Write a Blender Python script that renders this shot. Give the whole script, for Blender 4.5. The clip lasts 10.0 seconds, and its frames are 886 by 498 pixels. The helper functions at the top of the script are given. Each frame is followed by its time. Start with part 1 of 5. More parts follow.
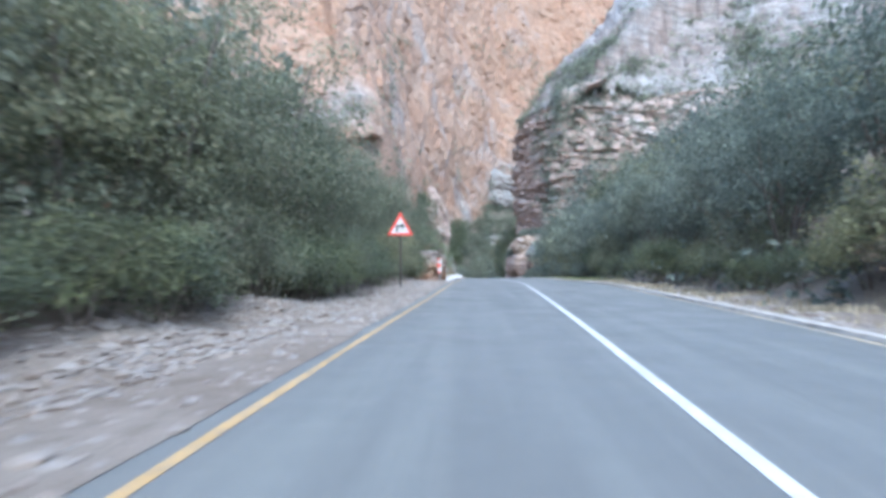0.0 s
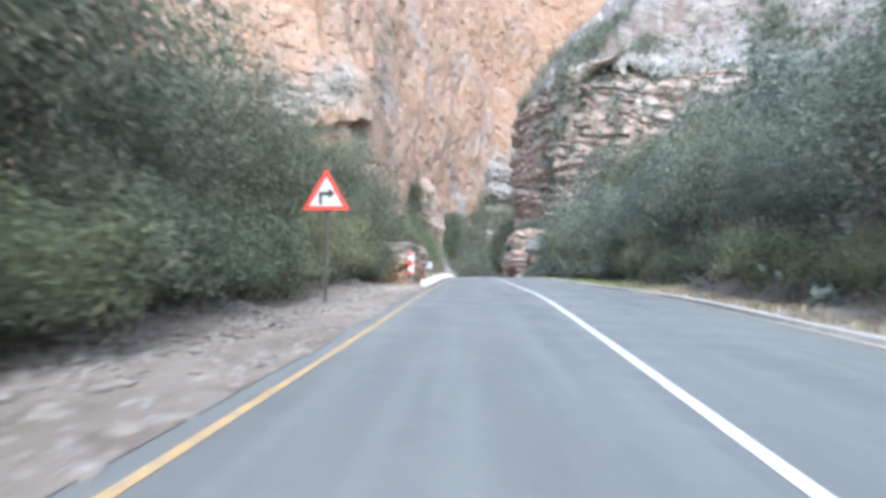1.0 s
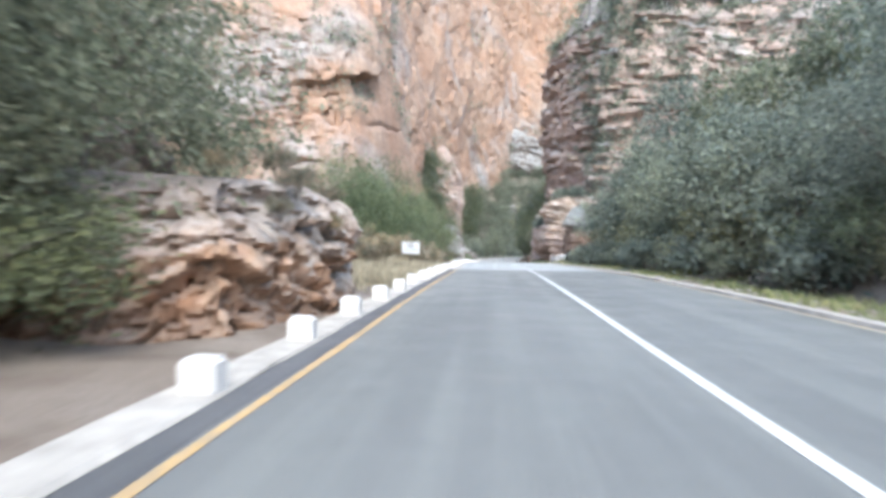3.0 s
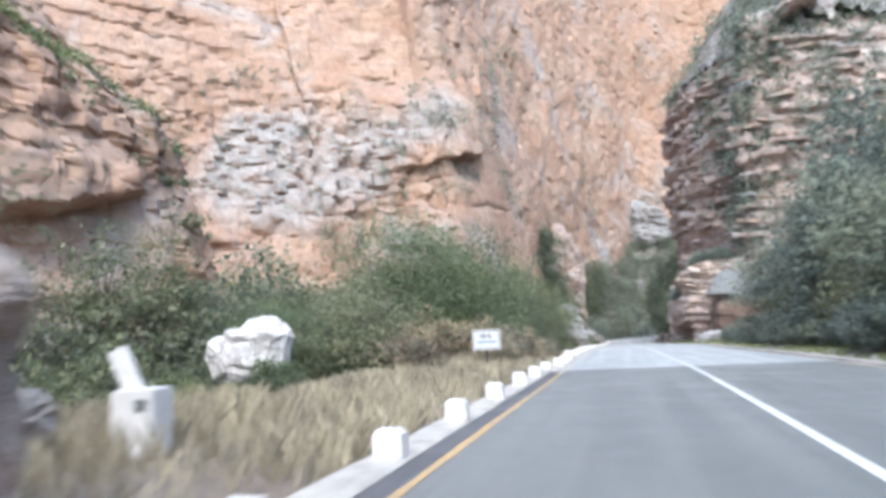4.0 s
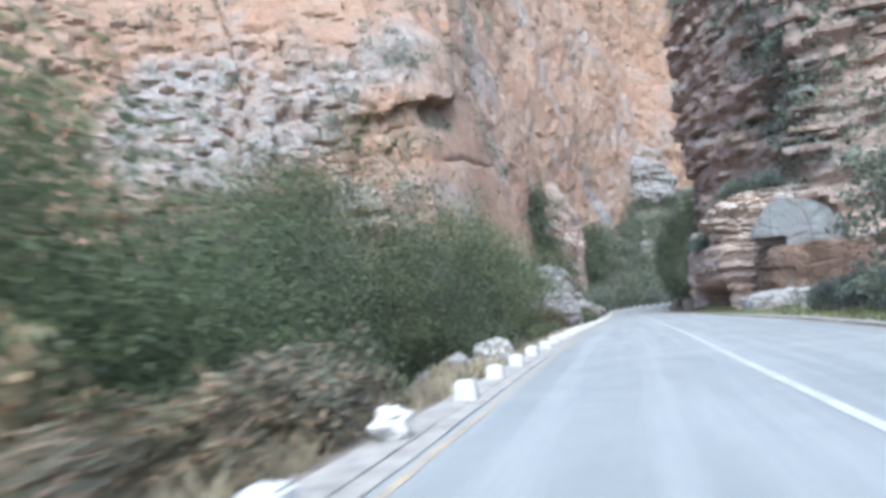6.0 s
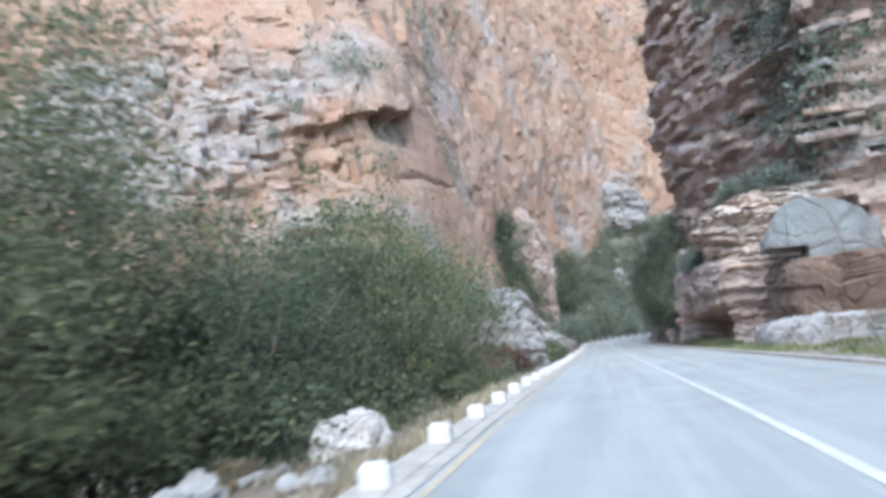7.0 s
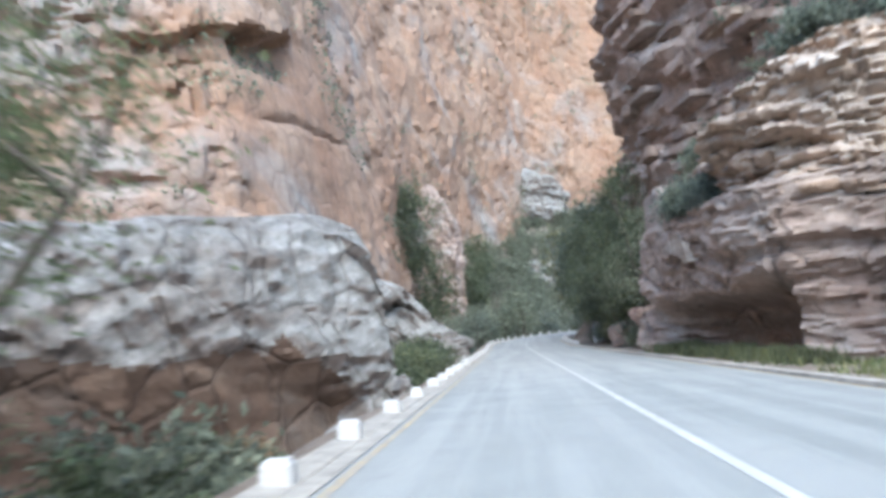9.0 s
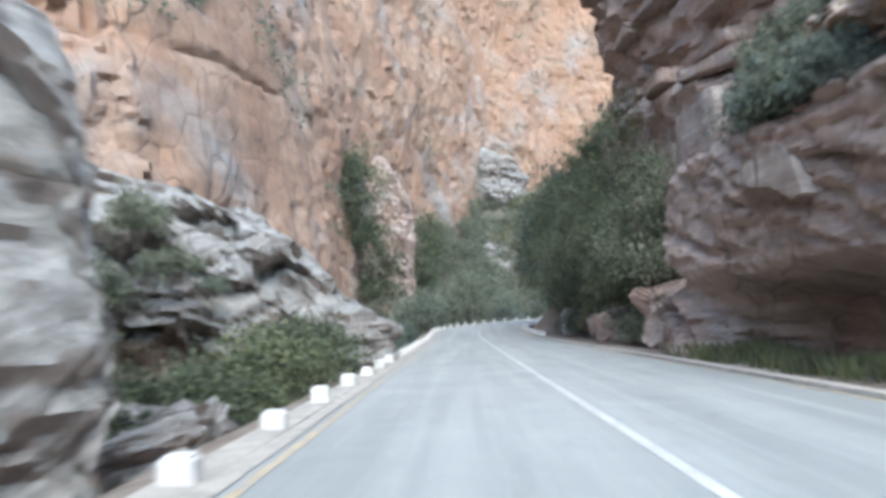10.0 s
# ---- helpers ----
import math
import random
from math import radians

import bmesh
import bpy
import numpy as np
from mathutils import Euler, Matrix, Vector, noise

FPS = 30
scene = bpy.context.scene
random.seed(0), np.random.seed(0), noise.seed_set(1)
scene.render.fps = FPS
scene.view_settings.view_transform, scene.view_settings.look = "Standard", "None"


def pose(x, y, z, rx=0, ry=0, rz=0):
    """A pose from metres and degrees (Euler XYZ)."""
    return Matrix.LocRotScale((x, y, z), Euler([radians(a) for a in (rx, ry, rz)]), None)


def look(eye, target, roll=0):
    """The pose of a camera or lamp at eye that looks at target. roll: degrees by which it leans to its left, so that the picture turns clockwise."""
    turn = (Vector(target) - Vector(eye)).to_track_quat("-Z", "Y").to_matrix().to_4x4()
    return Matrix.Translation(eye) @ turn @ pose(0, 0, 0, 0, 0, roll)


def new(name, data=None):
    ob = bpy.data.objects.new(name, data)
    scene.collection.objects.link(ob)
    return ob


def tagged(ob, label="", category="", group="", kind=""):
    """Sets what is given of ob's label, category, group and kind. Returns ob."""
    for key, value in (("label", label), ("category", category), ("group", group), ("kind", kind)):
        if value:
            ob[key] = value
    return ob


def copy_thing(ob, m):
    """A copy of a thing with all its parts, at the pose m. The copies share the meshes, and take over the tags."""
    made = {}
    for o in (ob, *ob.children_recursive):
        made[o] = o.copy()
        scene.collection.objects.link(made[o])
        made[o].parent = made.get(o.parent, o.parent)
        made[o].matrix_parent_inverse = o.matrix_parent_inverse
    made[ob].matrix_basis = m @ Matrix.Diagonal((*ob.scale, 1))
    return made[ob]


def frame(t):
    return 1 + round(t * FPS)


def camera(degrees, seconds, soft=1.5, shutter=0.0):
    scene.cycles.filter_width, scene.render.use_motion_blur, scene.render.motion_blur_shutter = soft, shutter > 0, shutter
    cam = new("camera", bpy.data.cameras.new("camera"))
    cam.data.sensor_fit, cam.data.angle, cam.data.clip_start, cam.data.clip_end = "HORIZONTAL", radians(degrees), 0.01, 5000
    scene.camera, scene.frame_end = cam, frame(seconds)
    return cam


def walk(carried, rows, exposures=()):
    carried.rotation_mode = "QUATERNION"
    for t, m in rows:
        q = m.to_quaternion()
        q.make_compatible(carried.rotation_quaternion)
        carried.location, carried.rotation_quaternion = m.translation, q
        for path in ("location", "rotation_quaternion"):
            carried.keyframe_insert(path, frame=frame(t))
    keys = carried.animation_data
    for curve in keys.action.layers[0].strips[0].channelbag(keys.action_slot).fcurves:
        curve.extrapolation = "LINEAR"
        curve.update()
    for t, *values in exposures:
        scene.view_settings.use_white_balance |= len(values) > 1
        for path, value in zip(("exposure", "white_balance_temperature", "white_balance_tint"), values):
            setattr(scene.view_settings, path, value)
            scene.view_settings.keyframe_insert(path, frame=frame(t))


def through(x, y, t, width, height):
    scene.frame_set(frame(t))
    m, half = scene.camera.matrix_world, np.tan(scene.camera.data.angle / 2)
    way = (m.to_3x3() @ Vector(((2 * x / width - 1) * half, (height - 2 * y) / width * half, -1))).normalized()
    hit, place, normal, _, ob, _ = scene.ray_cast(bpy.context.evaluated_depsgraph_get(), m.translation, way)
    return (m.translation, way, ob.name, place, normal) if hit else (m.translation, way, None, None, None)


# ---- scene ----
cam = camera(66.5, 10.0, soft=3.7, shutter=0.4)
METRES, EYE, TILT, LEAN, TURN = 130.0, 1.2, 1.1, 0.0, 2.75
ROWS = [
    (0, 0.0000, 0.0000, 0.0000, 0.00, -0.00, -0.00),
    (0.5, 0.0044, 0.0515, -0.0012, 0.50, 0.19, -0.04),
    (1, 0.0071, 0.1041, -0.0014, -0.37, -0.48, -0.75),
    (1.5, 0.0102, 0.1541, -0.0022, 0.73, -1.30, -1.21),
    (2, 0.0140, 0.2087, -0.0029, 0.61, -3.44, -1.23),
    (2.2, 0.0149, 0.2283, -0.0035, 0.40, -3.42, -1.20),
    (3.3, 0.0201, 0.3362, -0.0066, 2.78, -0.87, -0.38),
    (3.5, 0.0210, 0.3558, -0.0072, 4.21, 1.40, 0.04),
    (4, 0.0235, 0.4019, -0.0087, 11.99, 5.12, 3.30),
    (4.5, 0.0265, 0.4490, -0.0101, 15.53, 7.15, 5.96),
    (5, 0.0276, 0.4962, -0.0119, 18.92, 8.31, 5.94),
    (5.5, 0.0302, 0.5443, -0.0150, 14.46, 5.33, 6.65),
    (5.7, 0.0308, 0.5644, -0.0158, 13.51, 3.31, 6.55),
    (6.8, 0.0344, 0.6751, -0.0203, 9.88, 4.03, 7.00),
    (7, 0.0350, 0.6952, -0.0211, 10.17, 5.66, 6.80),
    (7.5, 0.0371, 0.7435, -0.0238, 9.05, 6.85, 6.66),
    (8, 0.0393, 0.7965, -0.0267, 6.23, 6.51, 6.02),
    (8.5, 0.0416, 0.8447, -0.0296, 5.97, 5.75, 6.08),
    (9, 0.0432, 0.8956, -0.0327, 2.90, 4.39, 4.72),
    (9.5, 0.0460, 0.9469, -0.0357, 1.51, 2.99, 3.83),
    (10, 0.0481, 0.9977, -0.0389, -1.17, 2.86, 2.31),
]
walk(cam, [(t, pose(0, 0, EYE, TILT, LEAN, TURN) @ pose(METRES * x, METRES * y, METRES * z, 90 + pitch, roll, yaw)) for t, x, y, z, yaw, pitch, roll in ROWS],
     exposures=[(0.0, 2.15, 5400, 3), (1.0, 2.36, 5900, 4), (2.0, 2.3, 6150, 4), (3.5, 2.44, 6200, 4), (4.5, 2.06, 5800, 7), (5.0, 2.04, 5750, 3), (8.0, 2.12, 5700, 2), (10.0, 2.12, 5950, 1)])

# ---- light: bright hazy sky over the gorge, veiled soft sun from behind the traveller ----
SUN_ELEVATION, SUN_TURN = 52.0, 168.0
world = bpy.data.worlds.new("sky")
scene.world = world
world.use_nodes = True
sky = world.node_tree.nodes.new("ShaderNodeTexSky")
sky.sky_type, sky.sun_disc = "NISHITA", False
sky.sun_elevation, sky.sun_rotation = radians(SUN_ELEVATION), radians(SUN_TURN)
sky.air_density, sky.dust_density = 1.0, 2.0
world.node_tree.links.new(sky.outputs[0], world.node_tree.nodes["Background"].inputs[0])
world.node_tree.nodes["Background"].inputs[1].default_value = 0.15
sun = new("sun", bpy.data.lights.new("sun", "SUN"))
sun.data.energy, sun.data.angle, sun.data.color = 0.7, radians(40), (1.0, 0.96, 0.9)
sun.matrix_world = look((0, 0, 0), (-math.sin(radians(SUN_TURN)) * math.cos(radians(SUN_ELEVATION)),
                                    -math.cos(radians(SUN_TURN)) * math.cos(radians(SUN_ELEVATION)), -math.sin(radians(SUN_ELEVATION))))


# ---- noise on arrays of points ----
def hashed(ix, iy, iz, seed):
    h = (ix.astype(np.int64) * 374761393 + iy.astype(np.int64) * 668265263 + iz.astype(np.int64) * 2147483647 + seed * 974711) & 0xFFFFFFFF
    h = ((h ^ (h >> 13)) * 1274126177) & 0xFFFFFFFF
    h = ((h ^ (h >> 16)) * 2246822519) & 0xFFFFFFFF
    return ((h ^ (h >> 15)) & 0xFFFFFF) / float(0x1000000)


def vnoise(p, size, seed=0):
    """Smooth noise from -1 to 1 with the given size of its lumps (one number or three)."""
    q = p / np.asarray(size, float)
    i = np.floor(q)
    f = q - i
    f = f * f * (3 - 2 * f)
    out = 0.0
    for dx in (0, 1):
        for dy in (0, 1):
            for dz in (0, 1):
                w = (f[:, 0] if dx else 1 - f[:, 0]) * (f[:, 1] if dy else 1 - f[:, 1]) * (f[:, 2] if dz else 1 - f[:, 2])
                out = out + w * hashed(i[:, 0] + dx, i[:, 1] + dy, i[:, 2] + dz, seed)
    return 2 * out - 1


def fbm(p, size, octaves=4, seed=0):
    size = np.asarray(size, float)
    return sum(vnoise(p, size / 2**k, seed + 17 * k) / 2**k for k in range(octaves))


def blocks(p, size, seed=0):
    """Cells of broken rock: a random value for each cell, and how near its edge a point is (0 at the joint)."""
    q = p / np.asarray(size, float)
    i = np.floor(q)
    f1 = np.full(len(p), 9.0)
    f2, cell = f1.copy(), np.zeros(len(p))
    for dx in (-1, 0, 1):
        for dy in (-1, 0, 1):
            for dz in (-1, 0, 1):
                a, b, c = i[:, 0] + dx, i[:, 1] + dy, i[:, 2] + dz
                at = np.stack([a + hashed(a, b, c, seed), b + hashed(a, b, c, seed + 1), c + hashed(a, b, c, seed + 2)], 1)
                d = np.abs(at - q).max(1) * 0.6 + 0.4 * np.linalg.norm(at - q, axis=1)
                near = d < f1
                f2 = np.where(near, f1, np.minimum(f2, d))
                cell = np.where(near, hashed(a, b, c, seed + 3), cell)
                f1 = np.where(near, d, f1)
    return cell, np.clip((f2 - f1) * 4, 0, 1)


def smooth(a, b, v):
    u = np.clip((np.asarray(v, float) - a) / (b - a), 0, 1)
    return u * u * (3 - 2 * u)


# ---- materials ----
class Nodes:
    def __init__(self, name):
        self.mat = bpy.data.materials.new(name)
        self.mat.use_nodes = True
        self.tree = self.mat.node_tree
        self.bsdf = self.tree.nodes["Principled BSDF"]
        self.where = self.make("ShaderNodeNewGeometry").outputs["Position"]

    def make(self, kind):
        return self.tree.nodes.new(kind)

    def link(self, a, b):
        self.tree.links.new(a, b)
        return self

    def scaled(self, v, s):
        m = self.make("ShaderNodeMapping")
        m.inputs["Scale"].default_value = s
        self.link(v, m.inputs["Vector"])
        return m.outputs[0]

    def noise(self, scale, detail=4.0, rough=0.55, warp=0.0, v=None):
        n = self.make("ShaderNodeTexNoise")
        n.inputs["Scale"].default_value, n.inputs["Detail"].default_value = scale, detail
        n.inputs["Roughness"].default_value, n.inputs["Distortion"].default_value = rough, warp
        self.link(v or self.where, n.inputs["Vector"])
        return n.outputs["Fac"]

    def edges(self, scale, v=None):
        n = self.make("ShaderNodeTexVoronoi")
        n.feature = "DISTANCE_TO_EDGE"
        n.inputs["Scale"].default_value = scale
        self.link(v or self.where, n.inputs["Vector"])
        return n.outputs["Distance"]

    def ramp(self, fac, *stops):
        r = self.make("ShaderNodeValToRGB")
        while len(r.color_ramp.elements) < len(stops):
            r.color_ramp.elements.new(0.5)
        for e, (at, c) in zip(r.color_ramp.elements, stops):
            e.position, e.color = at, (*((c,) * 3 if isinstance(c, (int, float)) else c), 1)
        self.link(fac, r.inputs[0])
        return r.outputs[0]

    def ramp_scaled(self, value, low, high):
        m = self.make("ShaderNodeMapRange")
        m.inputs["From Min"].default_value, m.inputs["From Max"].default_value = low, high
        self.link(value, m.inputs["Value"])
        return m.outputs[0]

    def mix(self, fac, a, b, kind="MIX"):
        m = self.make("ShaderNodeMix")
        m.data_type, m.blend_type = "RGBA", kind
        for slot, value in ((0, fac), (6, a), (7, b)):
            if isinstance(value, (int, float)):
                m.inputs[slot].default_value = value if slot == 0 else (value, value, value, 1)
            elif isinstance(value, tuple):
                m.inputs[slot].default_value = (*value, 1)
            else:
                self.link(value, m.inputs[slot])
        return m.outputs[2]

    def bump(self, height, strength, distance, under=None):
        b = self.make("ShaderNodeBump")
        b.inputs["Strength"].default_value, b.inputs["Distance"].default_value = strength, distance
        self.link(height, b.inputs["Height"])
        if under:
            self.link(under, b.inputs["Normal"])
        return b.outputs[0]

    def done(self, colour, rough=0.85, bump=None, metal=0.0):
        if isinstance(colour, tuple):
            self.bsdf.inputs["Base Color"].default_value = (*colour, 1)
        else:
            self.link(colour, self.bsdf.inputs["Base Color"])
        if isinstance(rough, float):
            self.bsdf.inputs["Roughness"].default_value = rough
        else:
            self.link(rough, self.bsdf.inputs["Roughness"])
        self.bsdf.inputs["Metallic"].default_value = metal
        if bump:
            self.link(bump, self.bsdf.inputs["Normal"])
        return self.mat


def rock_material(name, warm, pale, grey, dark, patch=0.05, greyness=0.5, flat=1.2, crack=0.4, grain=1.0, patches=(), lichen=0.75, mottle=1.0, strata=None, blotch=0.0, banding=1.0):
    """Broken sandstone: warm and grey patches, darker beds, cracks, pale weathered tops."""
    n = Nodes(name)
    base = n.mix(n.ramp(n.noise(patch * 2.3, 5, 0.6, 0.5), (0.35, 0.0), (0.65, 1.0)), warm, pale)
    base = n.mix(n.ramp(n.noise(patch, 6, 0.62, 0.8), (greyness - 0.07, 0.0), (greyness + 0.1, 1.0)), base, grey)
    for centre, radius in patches:
        away = n.make("ShaderNodeVectorMath")
        away.operation = "DISTANCE"
        away.inputs[1].default_value = centre
        n.link(n.where, away.inputs[0])
        edge = n.make("ShaderNodeMath")
        edge.operation = "MULTIPLY_ADD"
        edge.inputs[1].default_value = 26.0
        n.link(n.noise(0.09, 5, 0.65), edge.inputs[0])
        n.link(away.outputs["Value"], edge.inputs[2])
        base = n.mix(n.ramp_scaled(edge.outputs[0], radius + 9, radius + 18), n.mix(0.82, base, grey), base)
    beds = n.noise(1.0, 5, 0.6, 0.4, n.scaled(n.where, (0.1, 0.1, flat)))
    base = n.mix(n.ramp(beds, (0.36, 0.6 * banding), (0.5, 0.0)), base, dark)
    streak = n.noise(1.0, 4, 0.6, 0.3, n.scaled(n.where, (0.5, 0.5, 0.06)))
    base = n.mix(n.ramp(streak, (0.54, 0.0), (0.72, 0.55)), base, dark)
    wave = n.make("ShaderNodeTexWave")
    wave.bands_direction = "Z"
    wave.inputs["Scale"].default_value, wave.inputs["Distortion"].default_value = 0.11 * flat, 7.0
    wave.inputs["Detail"].default_value, wave.inputs["Detail Scale"].default_value = 5.0, 0.6
    n.link(n.scaled(n.where, (0.35, 0.35, 1.0)), wave.inputs["Vector"])
    parting = n.mix(n.ramp(n.noise(0.07, 3), (0.42, 0.0), (0.58, 1.0)), 1.0, n.ramp(wave.outputs["Fac"], (0.02, 0.0), (0.13, 1.0)))
    base = n.mix(n.ramp(parting, (0.0, 0.6 * banding), (1.0, 0.0)), base, dark)
    hollow = n.noise(0.75 * grain, 5, 0.62, 0.6, n.scaled(n.where, (1.0, 1.0, 0.42)))
    base = n.mix(n.ramp(hollow, (0.56, 0.0), (0.68, 0.75 * mottle)), base, dark)
    base = n.mix(n.ramp(hollow, (0.3, 0.35 * mottle), (0.42, 0.0)), base, pale)
    facing = n.make("ShaderNodeSeparateXYZ")
    n.link(n.make("ShaderNodeNewGeometry").outputs["Normal"], facing.inputs[0])
    base = n.mix(n.mix(n.ramp(n.noise(0.5 * grain, 4), (0.35, 0.25 * lichen), (0.65, lichen)), 0.0, n.ramp_scaled(facing.outputs["Z"], 0.15, 0.6)), base, grey)
    base = n.mix(n.ramp_scaled(facing.outputs["Z"], -0.05, -0.4), base, n.mix(0.6, base, warm))
    if strata:
        # thin beds, tilted: (turn about y in degrees, beds to the metre, strength)
        tilt = n.make("ShaderNodeMapping")
        tilt.inputs["Rotation"].default_value = (0, radians(strata[0]), 0)
        n.link(n.where, tilt.inputs["Vector"])
        thin = n.noise(1.0, 6, 0.7, 0.5, n.scaled(tilt.outputs[0], (0.45, 0.45, strata[1])))
        base = n.mix(strata[2], base, n.ramp(thin, (0.32, 0.45), (0.5, 1.0), (0.66, 1.3)), "MULTIPLY")
    if blotch:
        spots = n.noise(1.7, 6, 0.72, 0.6)
        base = n.mix(n.ramp(spots, (0.55, 0.0), (0.66, blotch)), base, (0.46, 0.45, 0.44))
    fine = n.noise(2.2 * grain, 8, 0.7)
    base = n.mix(0.85, base, n.ramp(fine, (0.3, 0.7), (0.7, 1.2)), "MULTIPLY")
    cut = n.scaled(n.where, (1.0, 1.0, 0.7))
    joint = n.ramp(n.edges(crack, cut), (0.0, 0.0), (0.05, 1.0))
    base = n.mix(n.ramp(joint, (0.0, 0.45), (1.0, 0.0)), base, dark)
    bend = n.make("ShaderNodeVectorMath")
    bend.operation = "ADD"
    wobble = n.make("ShaderNodeTexNoise")
    wobble.inputs["Scale"].default_value = crack * 1.2
    n.link(n.where, wobble.inputs["Vector"])
    stretch = n.make("ShaderNodeVectorMath")
    stretch.operation = "SCALE"
    stretch.inputs["Scale"].default_value = 0.5 / crack
    n.link(wobble.outputs["Color"], stretch.inputs[0])
    n.link(n.scaled(n.where, (1.0, 1.0, 0.55)), bend.inputs[0]).link(stretch.outputs[0], bend.inputs[1])
    rift = n.ramp(n.edges(crack * 0.42, bend.outputs[0]), (0.0, 0.0), (0.022, 1.0))
    kept = n.ramp(n.noise(crack * 0.5, 2), (0.38, 0.0), (0.5, 1.0))
    rift = n.mix(kept, 1.0, rift)
    base = n.mix(n.ramp(rift, (0.0, 0.55), (1.0, 0.0)), base, dark)
    b = n.bump(n.noise(0.9 * grain, 10, 0.68), 0.6, 0.4)
    if strata:
        b = n.bump(thin, 0.8, 0.5 / strata[1], b)
    b = n.bump(joint, 0.5, 0.15, b)
    b = n.bump(rift, 0.4, 0.1 / crack, b)
    return n.done(base, 0.9, b)


def leaf_material(name, low, mid, high, through=0.3):
    n = Nodes(name)
    r = n.make("ShaderNodeNewGeometry").outputs["Random Per Island"]
    colour = n.ramp(r, (0.0, low), (0.5, mid), (1.0, high))
    tone = n.make("ShaderNodeObjectInfo").outputs["Random"]
    colour = n.mix(0.8, colour, n.ramp(tone, (0.0, (0.72, 0.78, 0.8)), (0.5, 1.0), (1.0, (1.3, 1.2, 0.95))), "MULTIPLY")
    colour = n.mix(0.9, colour, n.ramp(n.noise(0.9, 3), (0.33, 0.5), (0.67, 1.4)), "MULTIPLY")
    n.done(colour, 0.6)
    n.bsdf.inputs["Sheen Weight"].default_value, n.bsdf.inputs["Sheen Roughness"].default_value = 0.15, 0.6
    t = n.make("ShaderNodeBsdfTranslucent")
    n.link(colour, t.inputs["Color"])
    m = n.make("ShaderNodeMixShader")
    m.inputs[0].default_value = through
    out = n.tree.nodes["Material Output"]
    n.link(n.bsdf.outputs[0], m.inputs[1]).link(t.outputs[0], m.inputs[2]).link(m.outputs[0], out.inputs["Surface"])
    return n.mat


ROCK_ORANGE = rock_material("orange_sandstone", (0.285, 0.163, 0.103), (0.318, 0.217, 0.153), (0.27, 0.254, 0.24), (0.175, 0.115, 0.087), 0.035, 0.6, 0.5, 0.22, 0.36,
                            [((-37, 198, 49), 6), ((-47, 191, 43), 7), ((-57, 180, 35), 9), ((-66, 174, 40), 8), ((-43, 186, 18), 2), ((-60, 172, 24), 4), ((-69, 174, 35), 7), ((-74, 171, 29), 7), ((-65, 181, 47), 5), ((-12, 300, 10), 14), ((12, 392, 40), 16), ((50, 400, 85), 18)], 0.15, 0.4, None, 0.0, 0.35)
ROCK_GREY = rock_material("grey_lichened_sandstone", (0.25, 0.178, 0.14), (0.272, 0.252, 0.236), (0.29, 0.285, 0.278), (0.15, 0.128, 0.114), 0.16, 0.36, 1.2, 0.6, 1.4, (), 0.5, 0.55, (38, 3.2, 0.75), 0.45)
ROCK_RED = rock_material("red_brown_bedded_sandstone", (0.37, 0.255, 0.205), (0.385, 0.305, 0.258), (0.35, 0.33, 0.318), (0.21, 0.16, 0.138), 0.12, 0.56, 1.6, 0.5, 1.2, (), 0.15, 0.6, (-6, 2.6, 0.45))
ROCK_LEDGES = rock_material("grey_brown_ledges", (0.24, 0.177, 0.15), (0.285, 0.25, 0.23), (0.285, 0.277, 0.272), (0.135, 0.108, 0.095), 0.1, 0.5, 1.4, 0.4, 1.0, (), 0.5, 0.6, (-4, 1.6, 0.6))
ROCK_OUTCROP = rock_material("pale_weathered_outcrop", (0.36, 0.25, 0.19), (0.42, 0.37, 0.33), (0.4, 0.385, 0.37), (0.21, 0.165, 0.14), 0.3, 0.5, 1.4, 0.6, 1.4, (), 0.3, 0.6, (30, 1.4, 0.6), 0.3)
ROCK_PALE_BEDS = rock_material("pale_thin_bedded_sandstone", (0.42, 0.29, 0.21), (0.5, 0.4, 0.32), (0.47, 0.44, 0.41), (0.2, 0.145, 0.115), 0.15, 0.55, 2.2, 0.5, 1.2, (), 0.5)
# Rust brown, darkened for the shade under brows and in the slab's recess.
ROCK_RUST_SHADE = rock_material("rusty_shade_toned_rock", (0.16, 0.1, 0.07), (0.19, 0.135, 0.1), (0.15, 0.12, 0.1), (0.085, 0.058, 0.046), 0.3, 0.55, 0.6, 0.6, 1.4, (), 0.3, 0.5)
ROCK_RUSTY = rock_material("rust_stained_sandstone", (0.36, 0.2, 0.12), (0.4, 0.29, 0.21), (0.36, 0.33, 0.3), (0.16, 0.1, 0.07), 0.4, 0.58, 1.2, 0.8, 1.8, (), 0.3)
ROCK_BLUE = rock_material("blue_grey_slab", (0.17, 0.15, 0.135), (0.195, 0.195, 0.187), (0.175, 0.19, 0.19), (0.12, 0.1, 0.09), 0.3, 0.4, 1.2, 0.5, 1.2)
ROCK_WHITE = rock_material("pale_quartzite", (0.6, 0.56, 0.52), (0.66, 0.64, 0.62), (0.55, 0.54, 0.53), (0.34, 0.3, 0.27), 0.5, 0.55, 1.0, 1.2, 2.5)

